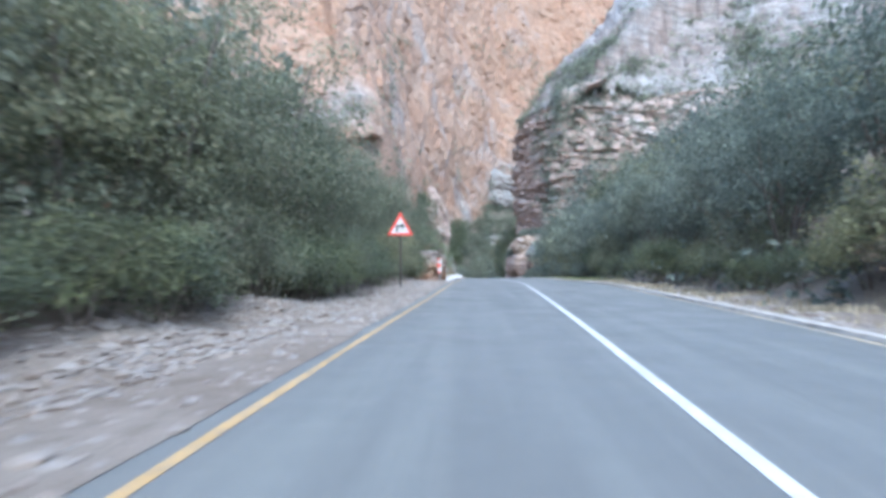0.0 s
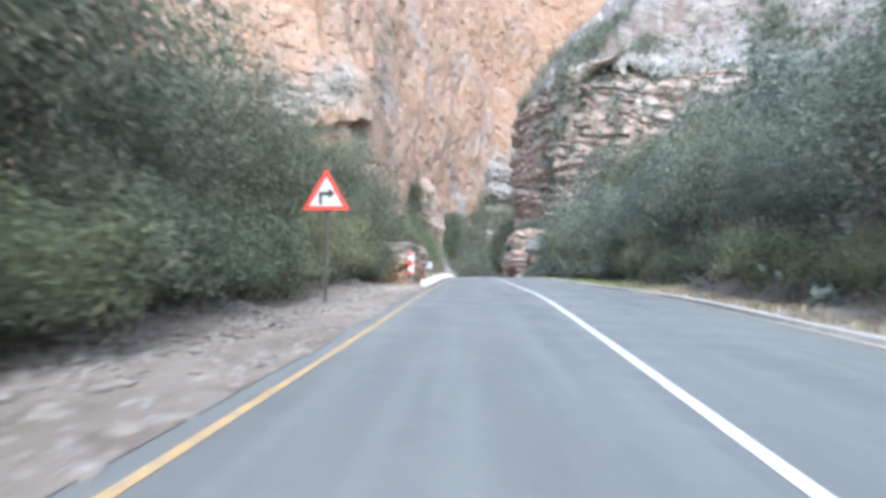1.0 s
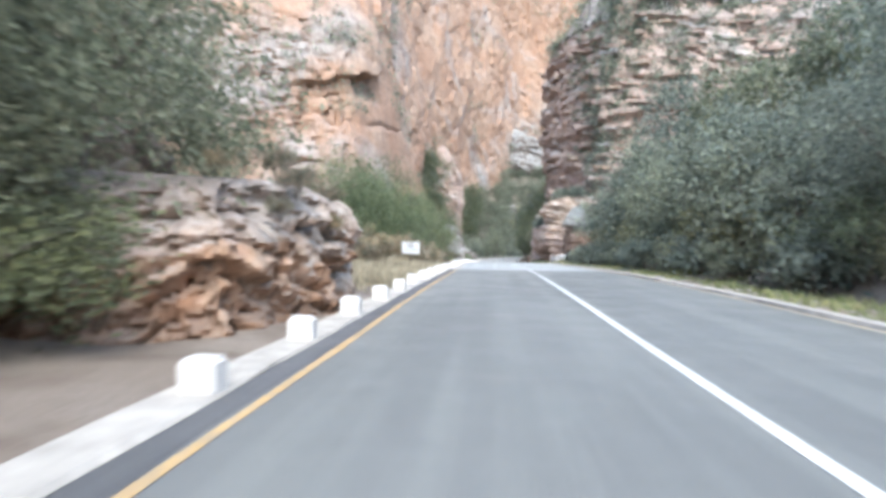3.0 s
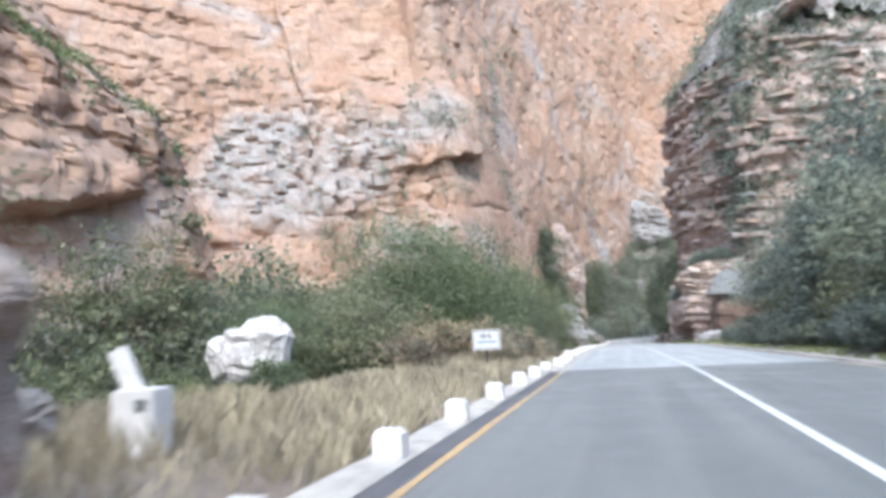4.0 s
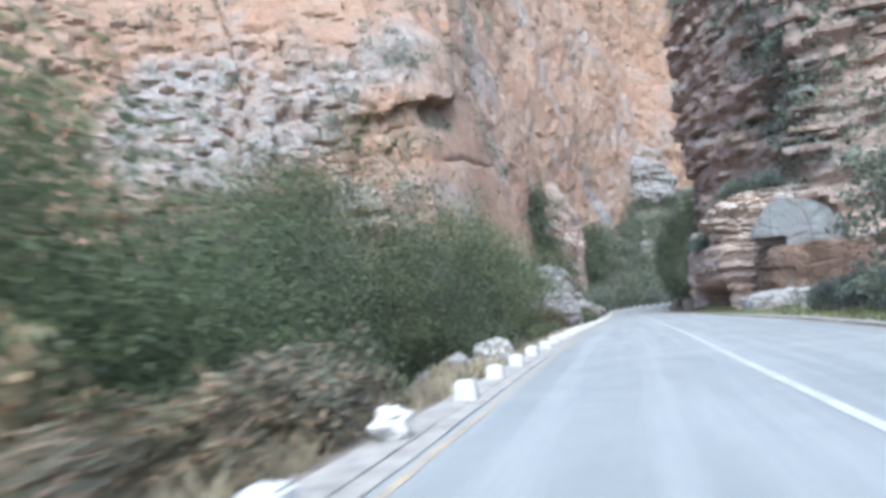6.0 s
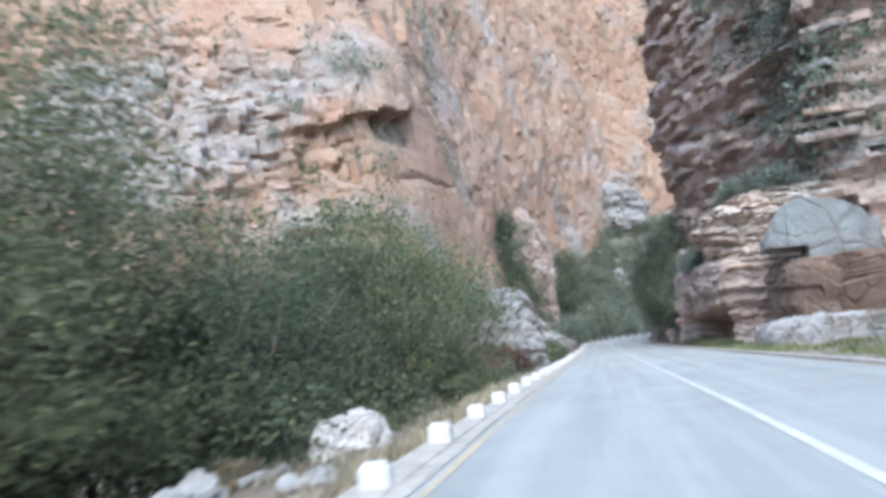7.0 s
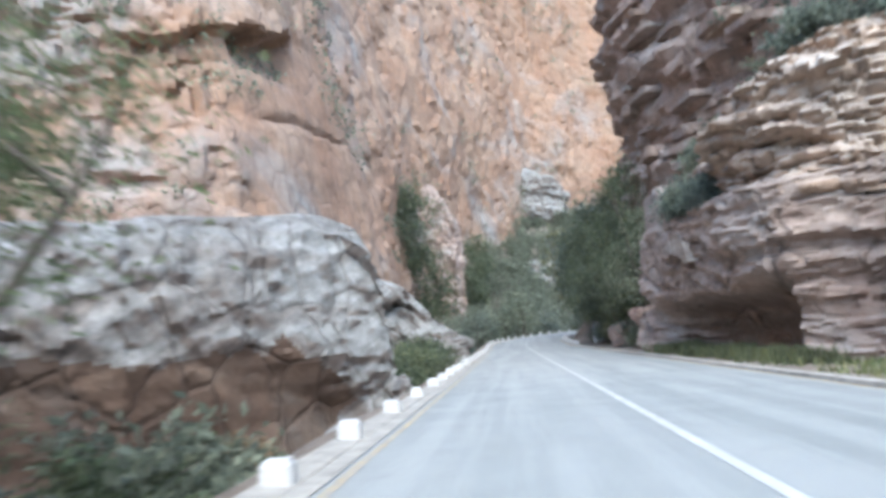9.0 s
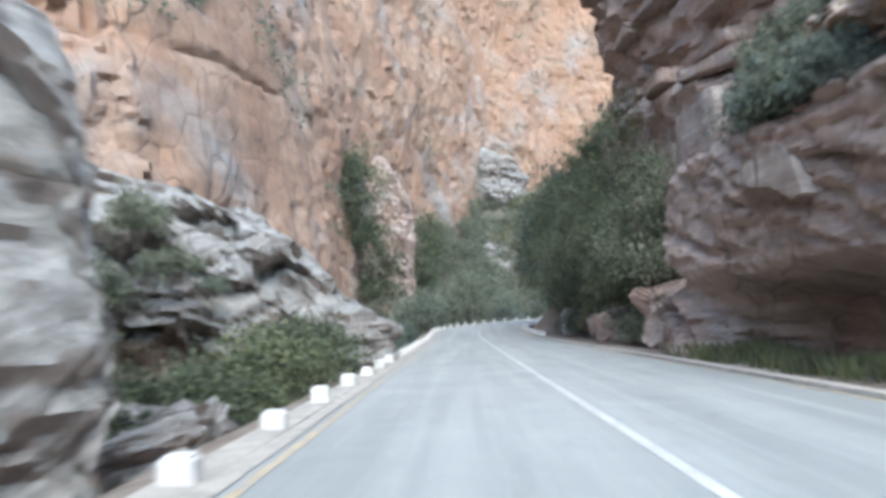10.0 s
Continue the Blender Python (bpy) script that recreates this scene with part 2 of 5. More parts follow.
LEAF_OLIVE = leaf_material("olive_leaves", (0.12, 0.138, 0.086), (0.18, 0.195, 0.12), (0.265, 0.265, 0.175), 0.55)
LEAF_GREY = leaf_material("grey_green_leaves", (0.115, 0.14, 0.115), (0.168, 0.198, 0.16), (0.235, 0.265, 0.21), 0.55)
LEAF_FRESH = leaf_material("fresh_green_leaves", (0.088, 0.116, 0.054), (0.132, 0.168, 0.078), (0.2, 0.232, 0.11), 0.5)
# Dark green; on the grass under the buttress the tone stands for shade.
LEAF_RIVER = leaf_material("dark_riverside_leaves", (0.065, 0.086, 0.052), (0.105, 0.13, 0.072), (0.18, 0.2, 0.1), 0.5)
LEAF_DRY = leaf_material("brown_green_leaves", (0.118, 0.13, 0.082), (0.172, 0.162, 0.108), (0.36, 0.24, 0.16))
GRASS_DRY = leaf_material("dry_grass", (0.24, 0.20, 0.13), (0.36, 0.30, 0.2), (0.46, 0.40, 0.28))
GRASS_GREEN = leaf_material("verge_grass", (0.09, 0.13, 0.05), (0.16, 0.19, 0.08), (0.27, 0.26, 0.13))


def bark_material():
    n = Nodes("grey_brown_bark")
    v = n.scaled(n.where, (6, 6, 1.2))
    return n.done(n.ramp(n.noise(2.0, 6, 0.6, 0.5, v), (0.3, (0.06, 0.048, 0.04)), (0.7, (0.2, 0.17, 0.14))), 0.9, n.bump(n.noise(3.0, 5, 0.6, 0.0, v), 0.6, 0.02))


BARK = bark_material()


def ground_material():
    n = Nodes("stony_earth")
    base = n.mix(n.ramp(n.noise(0.25, 5), (0.4, 0.0), (0.62, 1.0)), (0.178, 0.143, 0.113), (0.245, 0.21, 0.178))
    base = n.mix(n.ramp(n.noise(1.1, 6, 0.65), (0.5, 0.0), (0.66, 0.8)), base, (0.12, 0.09, 0.068))
    base = n.mix(0.8, base, n.ramp(n.noise(24, 6, 0.7), (0.3, 0.6), (0.7, 1.35)), "MULTIPLY")
    return n.done(base, 0.95, n.bump(n.noise(14, 8, 0.7), 0.8, 0.06))


def road_material(name, a, b, worn):
    n = Nodes(name)
    base = n.mix(n.ramp(n.noise(0.5, 6, 0.6, 0.0, n.scaled(n.where, (1.0, 0.22, 1.0))), (0.38, 0.0), (0.64, 1.0)), a, b)
    base = n.mix(n.ramp(n.noise(0.9, 4, 0.6, 0.0, n.scaled(n.where, (2.2, 0.07, 1.0))), (0.45, 0.0), (0.62, 0.7)), base, worn)
    base = n.mix(0.8, base, n.ramp(n.noise(90, 3, 0.7), (0.3, 0.72), (0.7, 1.25)), "MULTIPLY")
    base = n.mix(n.ramp(n.noise(1.6, 7, 0.7), (0.62, 0.0), (0.75, 0.35)), base, (0.09, 0.088, 0.085))
    return n.done(base, n.ramp(n.noise(0.8, 3), (0.3, 0.55), (0.7, 0.78)), n.bump(n.noise(110, 3, 0.7), 0.45, 0.01))


def paint_material(name, colour, under, hold=0.6):
    n = Nodes(name)
    wear = n.ramp(n.noise(9, 7, 0.72), (hold - 0.06, 0.0), (hold + 0.12, 1.0))
    base = n.mix(wear, colour, under)
    base = n.mix(0.7, base, n.ramp(n.noise(2.0, 4), (0.3, 0.75), (0.7, 1.1)), "MULTIPLY")
    return n.done(base, 0.7, n.bump(n.noise(60, 4, 0.7), 0.3, 0.004))


def plain_material(name, colour, rough=0.6, metal=0.0, dirt=0.25, scale=6.0):
    n = Nodes(name)
    base = n.mix(dirt, colour, n.ramp(n.noise(scale, 6, 0.65), (0.3, 0.35), (0.62, 1.0)), "MULTIPLY")
    return n.done(base, rough, n.bump(n.noise(scale * 6, 4), 0.15, 0.003), metal)


GROUND = ground_material()
GRAVEL = rock_material("shoulder_stones", (0.27, 0.205, 0.16), (0.35, 0.3, 0.26), (0.3, 0.28, 0.265), (0.16, 0.125, 0.1), 1.5, 0.5, 2.0, 3.0, 5.0)
ASPHALT = road_material("grey_asphalt", (0.109, 0.112, 0.106), (0.132, 0.135, 0.128), (0.151, 0.155, 0.144))
CONCRETE_ROAD = road_material("pale_concrete_road", (0.23, 0.243, 0.237), (0.27, 0.281, 0.274), (0.315, 0.325, 0.315))
TAR = road_material("dark_tar", (0.06, 0.06, 0.062), (0.085, 0.085, 0.085), (0.10, 0.10, 0.10))
PAINT_WHITE = paint_material("worn_white_line", (0.45, 0.45, 0.44), (0.25, 0.25, 0.24), 0.6)
PAINT_YELLOW = paint_material("worn_yellow_line", (0.4, 0.262, 0.11), (0.2, 0.185, 0.155), 0.52)
PAINT_PALE_YELLOW = paint_material("faded_yellow_line", (0.44, 0.335, 0.185), (0.31, 0.295, 0.265), 0.45)
KERB = plain_material("kerb_concrete", (0.36, 0.335, 0.3), 0.9, 0, 0.6, 3.0)
LIMEWASH = plain_material("limewashed_concrete", (0.52, 0.51, 0.495), 0.8, 0, 0.22, 5.0)
STEEL = plain_material("galvanised_steel", (0.30, 0.30, 0.30), 0.5, 0.6, 0.5, 12.0)
POST_DARK = plain_material("dark_weathered_post", (0.075, 0.065, 0.055), 0.8, 0, 0.5, 10.0)
SIGN_WHITE = plain_material("white_sign_face", (0.48, 0.48, 0.47), 0.45, 0, 0.12, 4.0)
SIGN_RED = plain_material("red_sign_face", (0.62, 0.06, 0.04), 0.45, 0, 0.15, 4.0)
SIGN_BLACK = plain_material("black_sign_symbol", (0.02, 0.02, 0.02), 0.5, 0, 0.1, 4.0)
SIGN_GREY = plain_material("grey_letters", (0.09, 0.095, 0.1), 0.5, 0, 0.1, 4.0)
SIGN_BLUE = plain_material("blue_wave", (0.05, 0.14, 0.26), 0.5, 0, 0.1, 4.0)


# ---- mesh helpers ----
def mesh_from(name, verts, faces, material, flat=True):
    """A mesh from arrays: verts (n, 3), faces (m, 3) or (m, 4)."""
    me = bpy.data.meshes.new(name)
    verts, faces = np.asarray(verts, np.float32), np.asarray(faces, np.int32)
    k = faces.shape[1]
    me.vertices.add(len(verts))
    me.vertices.foreach_set("co", verts.ravel())
    me.loops.add(faces.size)
    me.loops.foreach_set("vertex_index", faces.ravel())
    me.polygons.add(len(faces))
    me.polygons.foreach_set("loop_start", np.arange(0, faces.size, k, dtype=np.int32))
    me.polygons.foreach_set("use_smooth", np.full(len(faces), not flat))
    me.materials.append(material)
    me.update(calc_edges=True)
    return me


def grid_faces(rows, cols, flip=False):
    i = np.arange(rows * cols).reshape(rows, cols)
    f = np.stack([i[:-1, :-1], i[:-1, 1:], i[1:, 1:], i[1:, :-1]], -1).reshape(-1, 4)
    return f[:, ::-1] if flip else f


def part(name, bm, material, parent=None, label=""):
    """Links a bmesh as one mesh object under a thing or a part."""
    me = bpy.data.meshes.new(name)
    bm.to_mesh(me)
    bm.free()
    me.materials.append(material)
    ob = new(name, me)
    ob.parent = parent
    return tagged(ob, label) if label else ob


def mesh_part(name, me, parent=None, label=""):
    ob = new(name, me)
    ob.parent = parent
    return tagged(ob, label) if label else ob


def box(size, at=(0, 0, 0), bevel=0.0, segments=2):
    bm = bmesh.new()
    bmesh.ops.create_cube(bm, size=1, matrix=Matrix.LocRotScale(at, None, size))
    if bevel:
        bmesh.ops.bevel(bm, geom=bm.edges[:], offset=bevel, segments=segments, affect="EDGES")
    return bm


def rod(radius, height, at=(0, 0, 0), segments=14):
    bm = bmesh.new()
    bmesh.ops.create_cone(bm, cap_ends=True, segments=segments, radius1=radius, radius2=radius, depth=height, matrix=Matrix.Translation((at[0], at[1], at[2] + height / 2)))
    return bm


def plate(outline, thickness, hole=None):
    """A flat plate in the xz plane, its face towards -y, from an outline of (x, z)."""
    bm = bmesh.new()
    if hole:
        a = [bm.verts.new((x, 0, z)) for x, z in outline]
        b = [bm.verts.new((x, 0, z)) for x, z in hole]
        n = len(a)
        faces = [bm.faces.new((a[i], a[(i + 1) % n], b[(i + 1) % n], b[i])) for i in range(n)]
    else:
        faces = [bm.faces.new([bm.verts.new((x, 0, z)) for x, z in outline])]
    grown = bmesh.ops.extrude_face_region(bm, geom=faces)
    bmesh.ops.translate(bm, vec=(0, thickness, 0), verts=[g for g in grown["geom"] if isinstance(g, bmesh.types.BMVert)])
    bmesh.ops.recalc_face_normals(bm, faces=bm.faces[:])
    return bm


def place(ob, x, y, z, turn=0.0, scale=1.0):
    ob.matrix_basis = Matrix.LocRotScale((x, y, z), Euler((0, 0, radians(turn))), (scale,) * 3)
    return ob


# ---- the line of the road ----
MID = [(-60, 0.3), (-5, 1.48), (0, 1.6), (6, 1.75), (12, 1.92), (18, 2.09), (24, 2.23), (30, 2.33), (36, 2.38), (42, 2.38), (48, 2.35), (60, 2.32), (66, 2.34), (72, 2.31), (80, 2.2), (90, 2.06), (100, 1.99), (120, 1.84), (138, 1.74), (146, 1.65), (160, 1.53), (180, 1.38), (190, 1.25)]
LEVEL = [(-60, -0.3), (-5, -0.1), (0, -0.06), (6, 0.01), (12, 0.07), (20, 0.09), (27, 0.12), (34, 0.14), (42, -0.01), (48, -0.1), (54, -0.163), (60, -0.26), (66, -0.39), (72, -0.51), (80, -0.74), (90, -1.05), (100, -1.35), (110, -1.75), (120, -2.18), (138, -2.94), (160, -3.84), (180, -4.62), (184, -4.7), (5000, -4.7)]


def eased(table, y):
    """A table of values, rounded off at its knees."""
    a, b = np.array(table, float).T
    return sum(np.interp(np.asarray(y, float) + d, a, b) for d in (-3, -1.5, 0, 1.5, 3)) / 5


def mid_x(y):
    return eased(MID, y)


def level(y):
    return eased(LEVEL, y)


STRAIGHT_END, BEND_RADIUS = 190.0, 26.0


def road_line():
    """Points of the middle line with the sideways direction: straight on, then the bend to the right."""
    ys = np.arange(-60, STRAIGHT_END + 0.1, 1.0)
    pts = np.stack([mid_x(ys), ys, level(ys)], 1)
    a = np.radians(np.arange(2, 91, 2.0))
    r, (x0, y0, z0) = BEND_RADIUS, pts[-1]
    bend = np.stack([x0 + r * (1 - np.cos(a)), y0 + r * np.sin(a), 0 * a + z0], 1)
    onward = bend[-1] + np.outer(np.arange(2, 60, 2.0), (1, 0, 0))
    pts = np.concatenate([pts, bend, onward])
    tang = np.gradient(pts[:, :2], axis=0)
    tang /= np.linalg.norm(tang, axis=1)[:, None]
    return pts, np.stack([tang[:, 1], -tang[:, 0]], 1)


LINE, ACROSS = road_line()
BEND_START = int(STRAIGHT_END) + 61


def ribbon(name, offsets, material, start=-60.0, end=999.0, lift=0.0, wobble=0.0, label="", category="", kind="structure"):
    """A strip laid along the road: offsets are (sideways, height) from edge to edge."""
    keep = [i for i in range(len(LINE)) if start <= (LINE[i, 1] if i < BEND_START else 300) <= end]
    pts, side = LINE[keep], ACROSS[keep]
    rows = []
    for k, (o, h) in enumerate(offsets):
        w = wobble * vnoise(np.stack([pts[:, 1], pts[:, 0] * 0 + k * 7, pts[:, 2] * 0], 1), 1.7, 5) if wobble else 0.0
        o = np.full(len(pts), o, float) + w
        rows.append(np.concatenate([pts[:, :2] + side * o[:, None], (pts[:, 2] + h + lift)[:, None]], 1))
    verts = np.stack(rows, 1).reshape(-1, 3)
    ob = new(name, mesh_from(name, verts, grid_faces(len(pts), len(offsets), True), material))
    return tagged(ob, label, category, kind=kind)


# The old dark seal gives way to pale concrete at a joint a little askew.
SEAM = 73.0
ribbon("road", [(-4.25, -0.4), (-4.2, 0), (0, 0.002), (4.05, 0), (4.2, -0.4)], ASPHALT, -60, SEAM, label="grey asphalt road with worn wheel tracks", category="road")
ribbon("road_far", [(-4.25, -0.4), (-4.2, 0), (0, 0.002), (4.05, 0), (4.2, -0.4)], CONCRETE_ROAD, SEAM, 999, label="pale concrete road descending between the cliffs", category="road")
ribbon("tar_strip", [(-3.92, 0.0), (-3.6, 0.0)], TAR, 41, 72, 0.005, 0.05, "dark tar strip along the kerb", "tar strip")
ribbon("white_line", [(-0.066, 0), (0.066, 0)], PAINT_WHITE, -60, 999, 0.008, 0.0, "solid white centre line, slightly worn", "road marking")
ribbon("yellow_line", [(-3.59, 0), (-3.495, 0)], PAINT_YELLOW, -60, 71, 0.007, 0.012, "yellow edge line beside the gravel shoulder", "road marking")
ribbon("yellow_line_faded", [(-3.59, 0), (-3.495, 0)], PAINT_PALE_YELLOW, 71, 999, 0.007, 0.015, "faded yellow edge line on concrete", "road marking")
ribbon("yellow_line_right", [(3.70, 0), (3.81, 0)], PAINT_PALE_YELLOW, -60, 999, 0.007, 0.015, "faded yellow line on the hill side", "road marking")


ribbon("road_shoulder", [(-5.3, -0.07), (-4.5, 0.012), (-3.95, 0.016), (-3.8, 0.004)], GROUND, -60, 40.5, 0.006, 0.09, "stony earth shoulder lapping onto the asphalt", "shoulder")


def seam_strip(y, skew, width, material, label):
    """A narrow joint across the road."""
    xs = np.linspace(-4.1, 4.0, 40)
    ys = y + skew * xs + 0.05 * vnoise(np.stack([xs, xs * 0, xs * 0], 1), 0.6, 3)
    z = level(ys) + 0.005
    a = np.stack([mid_x(ys) + xs, ys, z], 1)
    b = a + np.array([0, width, width * -0.02])
    ob = new("road_joint", mesh_from("road_joint", np.stack([a, b], 1).reshape(-1, 3), grid_faces(40, 2, True), material))
    return tagged(ob, label, "road joint", kind="structure")


seam_strip(78.3, 0.09, 0.05, TAR, "dark joint across the concrete road")
seam_strip(192.5, 0.0, 0.6, TAR, "dark joint across the concrete road")


# ---- ground: one sheet from the verges to the horizon ----
def ground_height(x, y):
    x, y = np.asarray(x, float), np.asarray(y, float)
    r, m = level(y), mid_x(np.minimum(y, STRAIGHT_END))
    p = np.stack([x, y, x * 0], -1).reshape(-1, 3)
    rough = (fbm(p, 5.0, 4, 3) * 0.35).reshape(x.shape)
    left, right = m - 4.3 - x, x - m - 4.2
    z = r - 0.05
    z = z - 0.28 * smooth(0.1, -0.5, left) * smooth(0.1, -0.5, right)
    # left: stony shoulder, then a bank under the trees; past the grass the ground drops to the river bed
    z = z + np.where(left > 0, smooth(1.5, 9, left) * 0.9 * smooth(55, 40, y), 0)
    z = z + np.where(left > 0, np.clip(left - 9, 0, 40) * 0.28 * smooth(60, 40, y), 0)
    shelf = smooth(91, 95, y) * smooth(111, 106, y)
    drop = smooth(0.15, 5.8, left) * 3.6 * (1 - shelf) + (0.45 * smooth(0.1, 0.9, left) + 3.15 * smooth(2.6, 6.4, left)) * shelf
    z = z - np.where(left > 0, drop * smooth(72, 90, y) * smooth(260, 225, y), 0)
    z = z - np.where(left > 5, smooth(5, 13, left) * 2.0 * smooth(56, 64, y) * smooth(90, 72, y), 0)
    z = z + np.where(left > 14, (left - 14) * 0.3, 0).clip(0, 30) * smooth(60, 90, y)
    # right: narrow verge, then the wooded hillside
    foot = 3.2 + 10 * smooth(108, 122, y)
    z = z + np.where(right > foot, np.clip(right - foot, 0, 75) * (0.62 + 0.2 * smooth(60, 110, y)), 0) * smooth(182, 168, y)
    # inside of the far bend a steep wooded foot of the wall; beyond the bend the river bed
    swing = np.hypot(x - m - BEND_RADIUS, y - STRAIGHT_END)
    turned = smooth(STRAIGHT_END - 4, STRAIGHT_END + 2, y)
    z = z + turned * (np.clip(BEND_RADIUS - 5 - swing, 0, 9) * 1.3 - 2.0 * smooth(BEND_RADIUS + 5, BEND_RADIUS + 10, swing))
    # talus that fills the head of the gorge
    z = z + np.clip(y - 294 - np.abs(x - 8) * 0.12, 0, 150) * 0.43
    on_bend = turned * smooth(BEND_RADIUS - 4.8, BEND_RADIUS - 4.2, swing) * smooth(BEND_RADIUS + 4.9, BEND_RADIUS + 4.3, swing)
    z = z + rough * (smooth(0.3, 3, left) + smooth(0.4, 3, right)).clip(0, 1) * (1 - on_bend) - 0.25 * on_bend
    return z


def build_ground():
    xs = np.unique(np.round(np.concatenate([np.arange(-28, 30, 0.45), np.arange(-90, 100, 3.0), [-2500, -1200, -600, -300, -160, -110, 120, 160, 300, 600, 1200, 2500]]), 2))
    ys = np.unique(np.round(np.concatenate([np.arange(-12, 200, 0.8), np.arange(-80, 420, 4.0), [-2500, -1200, -600, -300, -160, 450, 600, 1200, 2500]]), 2))
    gx, gy = np.meshgrid(xs, ys)
    z = np.clip(ground_height(gx, gy), -12, 70)
    verts = np.stack([gx, gy, z], -1).reshape(-1, 3)
    ob = new("ground", mesh_from("ground", verts, grid_faces(len(ys), len(xs)), GROUND, False))
    return tagged(ob, "stony brown earth with leaf litter and gravel", "ground", kind="structure")


build_ground()


# ---- cliffs ----
def resample(pts, step, ease=4.0):
    pts = np.asarray(pts, float)
    s = np.r_[0, np.cumsum(np.linalg.norm(np.diff(pts[:, :2], axis=0), axis=1))]
    t = np.arange(0, s[-1], step)
    out = np.stack([np.interp(t, s, c) for c in pts.T], 1)
    k = max(1, int(ease / step))
    pad = np.pad(out, ((k, k), (0, 0)), mode="edge")
    return sum(pad[j:j + len(out)] for j in range(2 * k + 1)) / (2 * k + 1)


MADE = {}


def cliff(name, line, side, profile, step, material, label, seed, bed=(0.0, 0.0), amount=1.0, bed_size=1.6, block=(4.0, 4.0, 5.0), carve=None, ease=4.0, category="cliff", kind="structure", core=None, cap=0.8, bedding=1.0, broken=1.0, lower=None, swell=3.2, grit=0.0, crease=20.0):
    """A wall of rock on a line of (x, y, slope, foot, height); profile: (share of height, setback) pairs; side: +1 when the gorge lies to the right of the line."""
    pts = resample(line, step, ease)
    tang = np.gradient(pts[:, :2], axis=0)
    tang /= np.linalg.norm(tang, axis=1)[:, None]
    out = np.stack([tang[:, 1], -tang[:, 0]], 1) * side
    top = pts[:, 4].max()
    rows = int(top / step)
    v = np.linspace(0, 1, rows)
    h = v[None, :] * pts[:, 4][:, None]
    a, b = np.array(profile, float).T
    back = pts[:, 2][:, None] * h + np.interp(v, a, b)[None, :]
    p = np.empty((len(pts), rows, 3))
    p[..., :2] = pts[:, None, :2] - out[:, None, :] * back[..., None]
    p[..., 2] = pts[:, 3][:, None] + h
    if core:
        # the top closes over a spine between two points
        a0, b0 = np.array(core, float)[:, :2]
        along = np.clip(((pts[:, :2] - a0) @ (b0 - a0)) / ((b0 - a0) @ (b0 - a0)), 0, 1)
        spine = a0 + along[:, None] * (b0 - a0)
        w = smooth(cap, 1.0, v)[None, :, None] ** 1.3
        p[..., :2] = p[..., :2] * (1 - w) + spine[:, None, :] * w
        ridge = core[0][2] + along * (core[1][2] - core[0][2])
        p[..., 2] = p[..., 2] * (1 - w[..., 0]) + ridge[:, None] * w[..., 0]
    q = p.reshape(-1, 3)
    warp = fbm(q, 14.0, 4, seed)
    push = swell * fbm(q, (26, 26, 34), 3, seed + 40)
    tilted = q.copy()
    tilted[:, 2] += bed[0] * q[:, 0] + bed[1] * q[:, 1] + 1.5 * warp
    for size, depth in ((bed_size * 2.7, 0.85), (bed_size, 0.5)):
        layer = np.floor(tilted[:, 2] / size)
        push += bedding * depth * (2 * hashed(layer, layer * 0, np.floor((q[:, 0] + q[:, 1] + 6 * warp) / (size * 7)), seed + int(size * 10)) - 1)
    turned = tilted + 1.2 * np.stack([vnoise(q, 5.0, seed + 7), vnoise(q, 5.0, seed + 8), vnoise(q, 5.0, seed + 9)], 1)
    cell, edge = blocks(turned, block, seed)
    push += broken * (1.5 * (cell - 0.5) - 0.5 * (1 - edge))
    cell, edge = blocks(turned, np.array(block) * 0.38, seed + 20)
    push += broken * (0.65 * (cell - 0.5) - 0.14 * (1 - edge))
    push += 0.5 * fbm(q, 2.4, 3, seed + 60)
    push *= amount
    if grit:
        push += grit * (fbm(q, (0.7, 0.7, 0.35), 3, seed + 70) - 0.8 * np.abs(vnoise(q, (1.1, 1.1, 0.5), seed + 75)))
    if carve:
        cut, calm = carve(q)
        push = push * (1 - calm) + cut
    if core:
        push *= np.tile(1 - 0.9 * smooth(cap, 1.0, v), len(pts))
    flat_out = np.repeat(out, rows, axis=0)
    q[:, :2] += flat_out * push[:, None]
    q[:, 2] += 0.35 * amount * vnoise(q, 2.0, seed + 90)
    faces = grid_faces(len(pts), rows, side < 0)
    me = mesh_from(name, q, faces, material, False)
    me.set_sharp_from_angle(angle=radians(crease))
    ob = new(name, me)
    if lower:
        # faces below a brow take a rust material, partly with shade painted in
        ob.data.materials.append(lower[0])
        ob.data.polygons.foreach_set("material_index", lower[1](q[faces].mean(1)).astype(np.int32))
    tagged(ob, label, category, kind=kind)
    MADE[name] = ob
    return q.reshape(len(pts), rows, 3), out


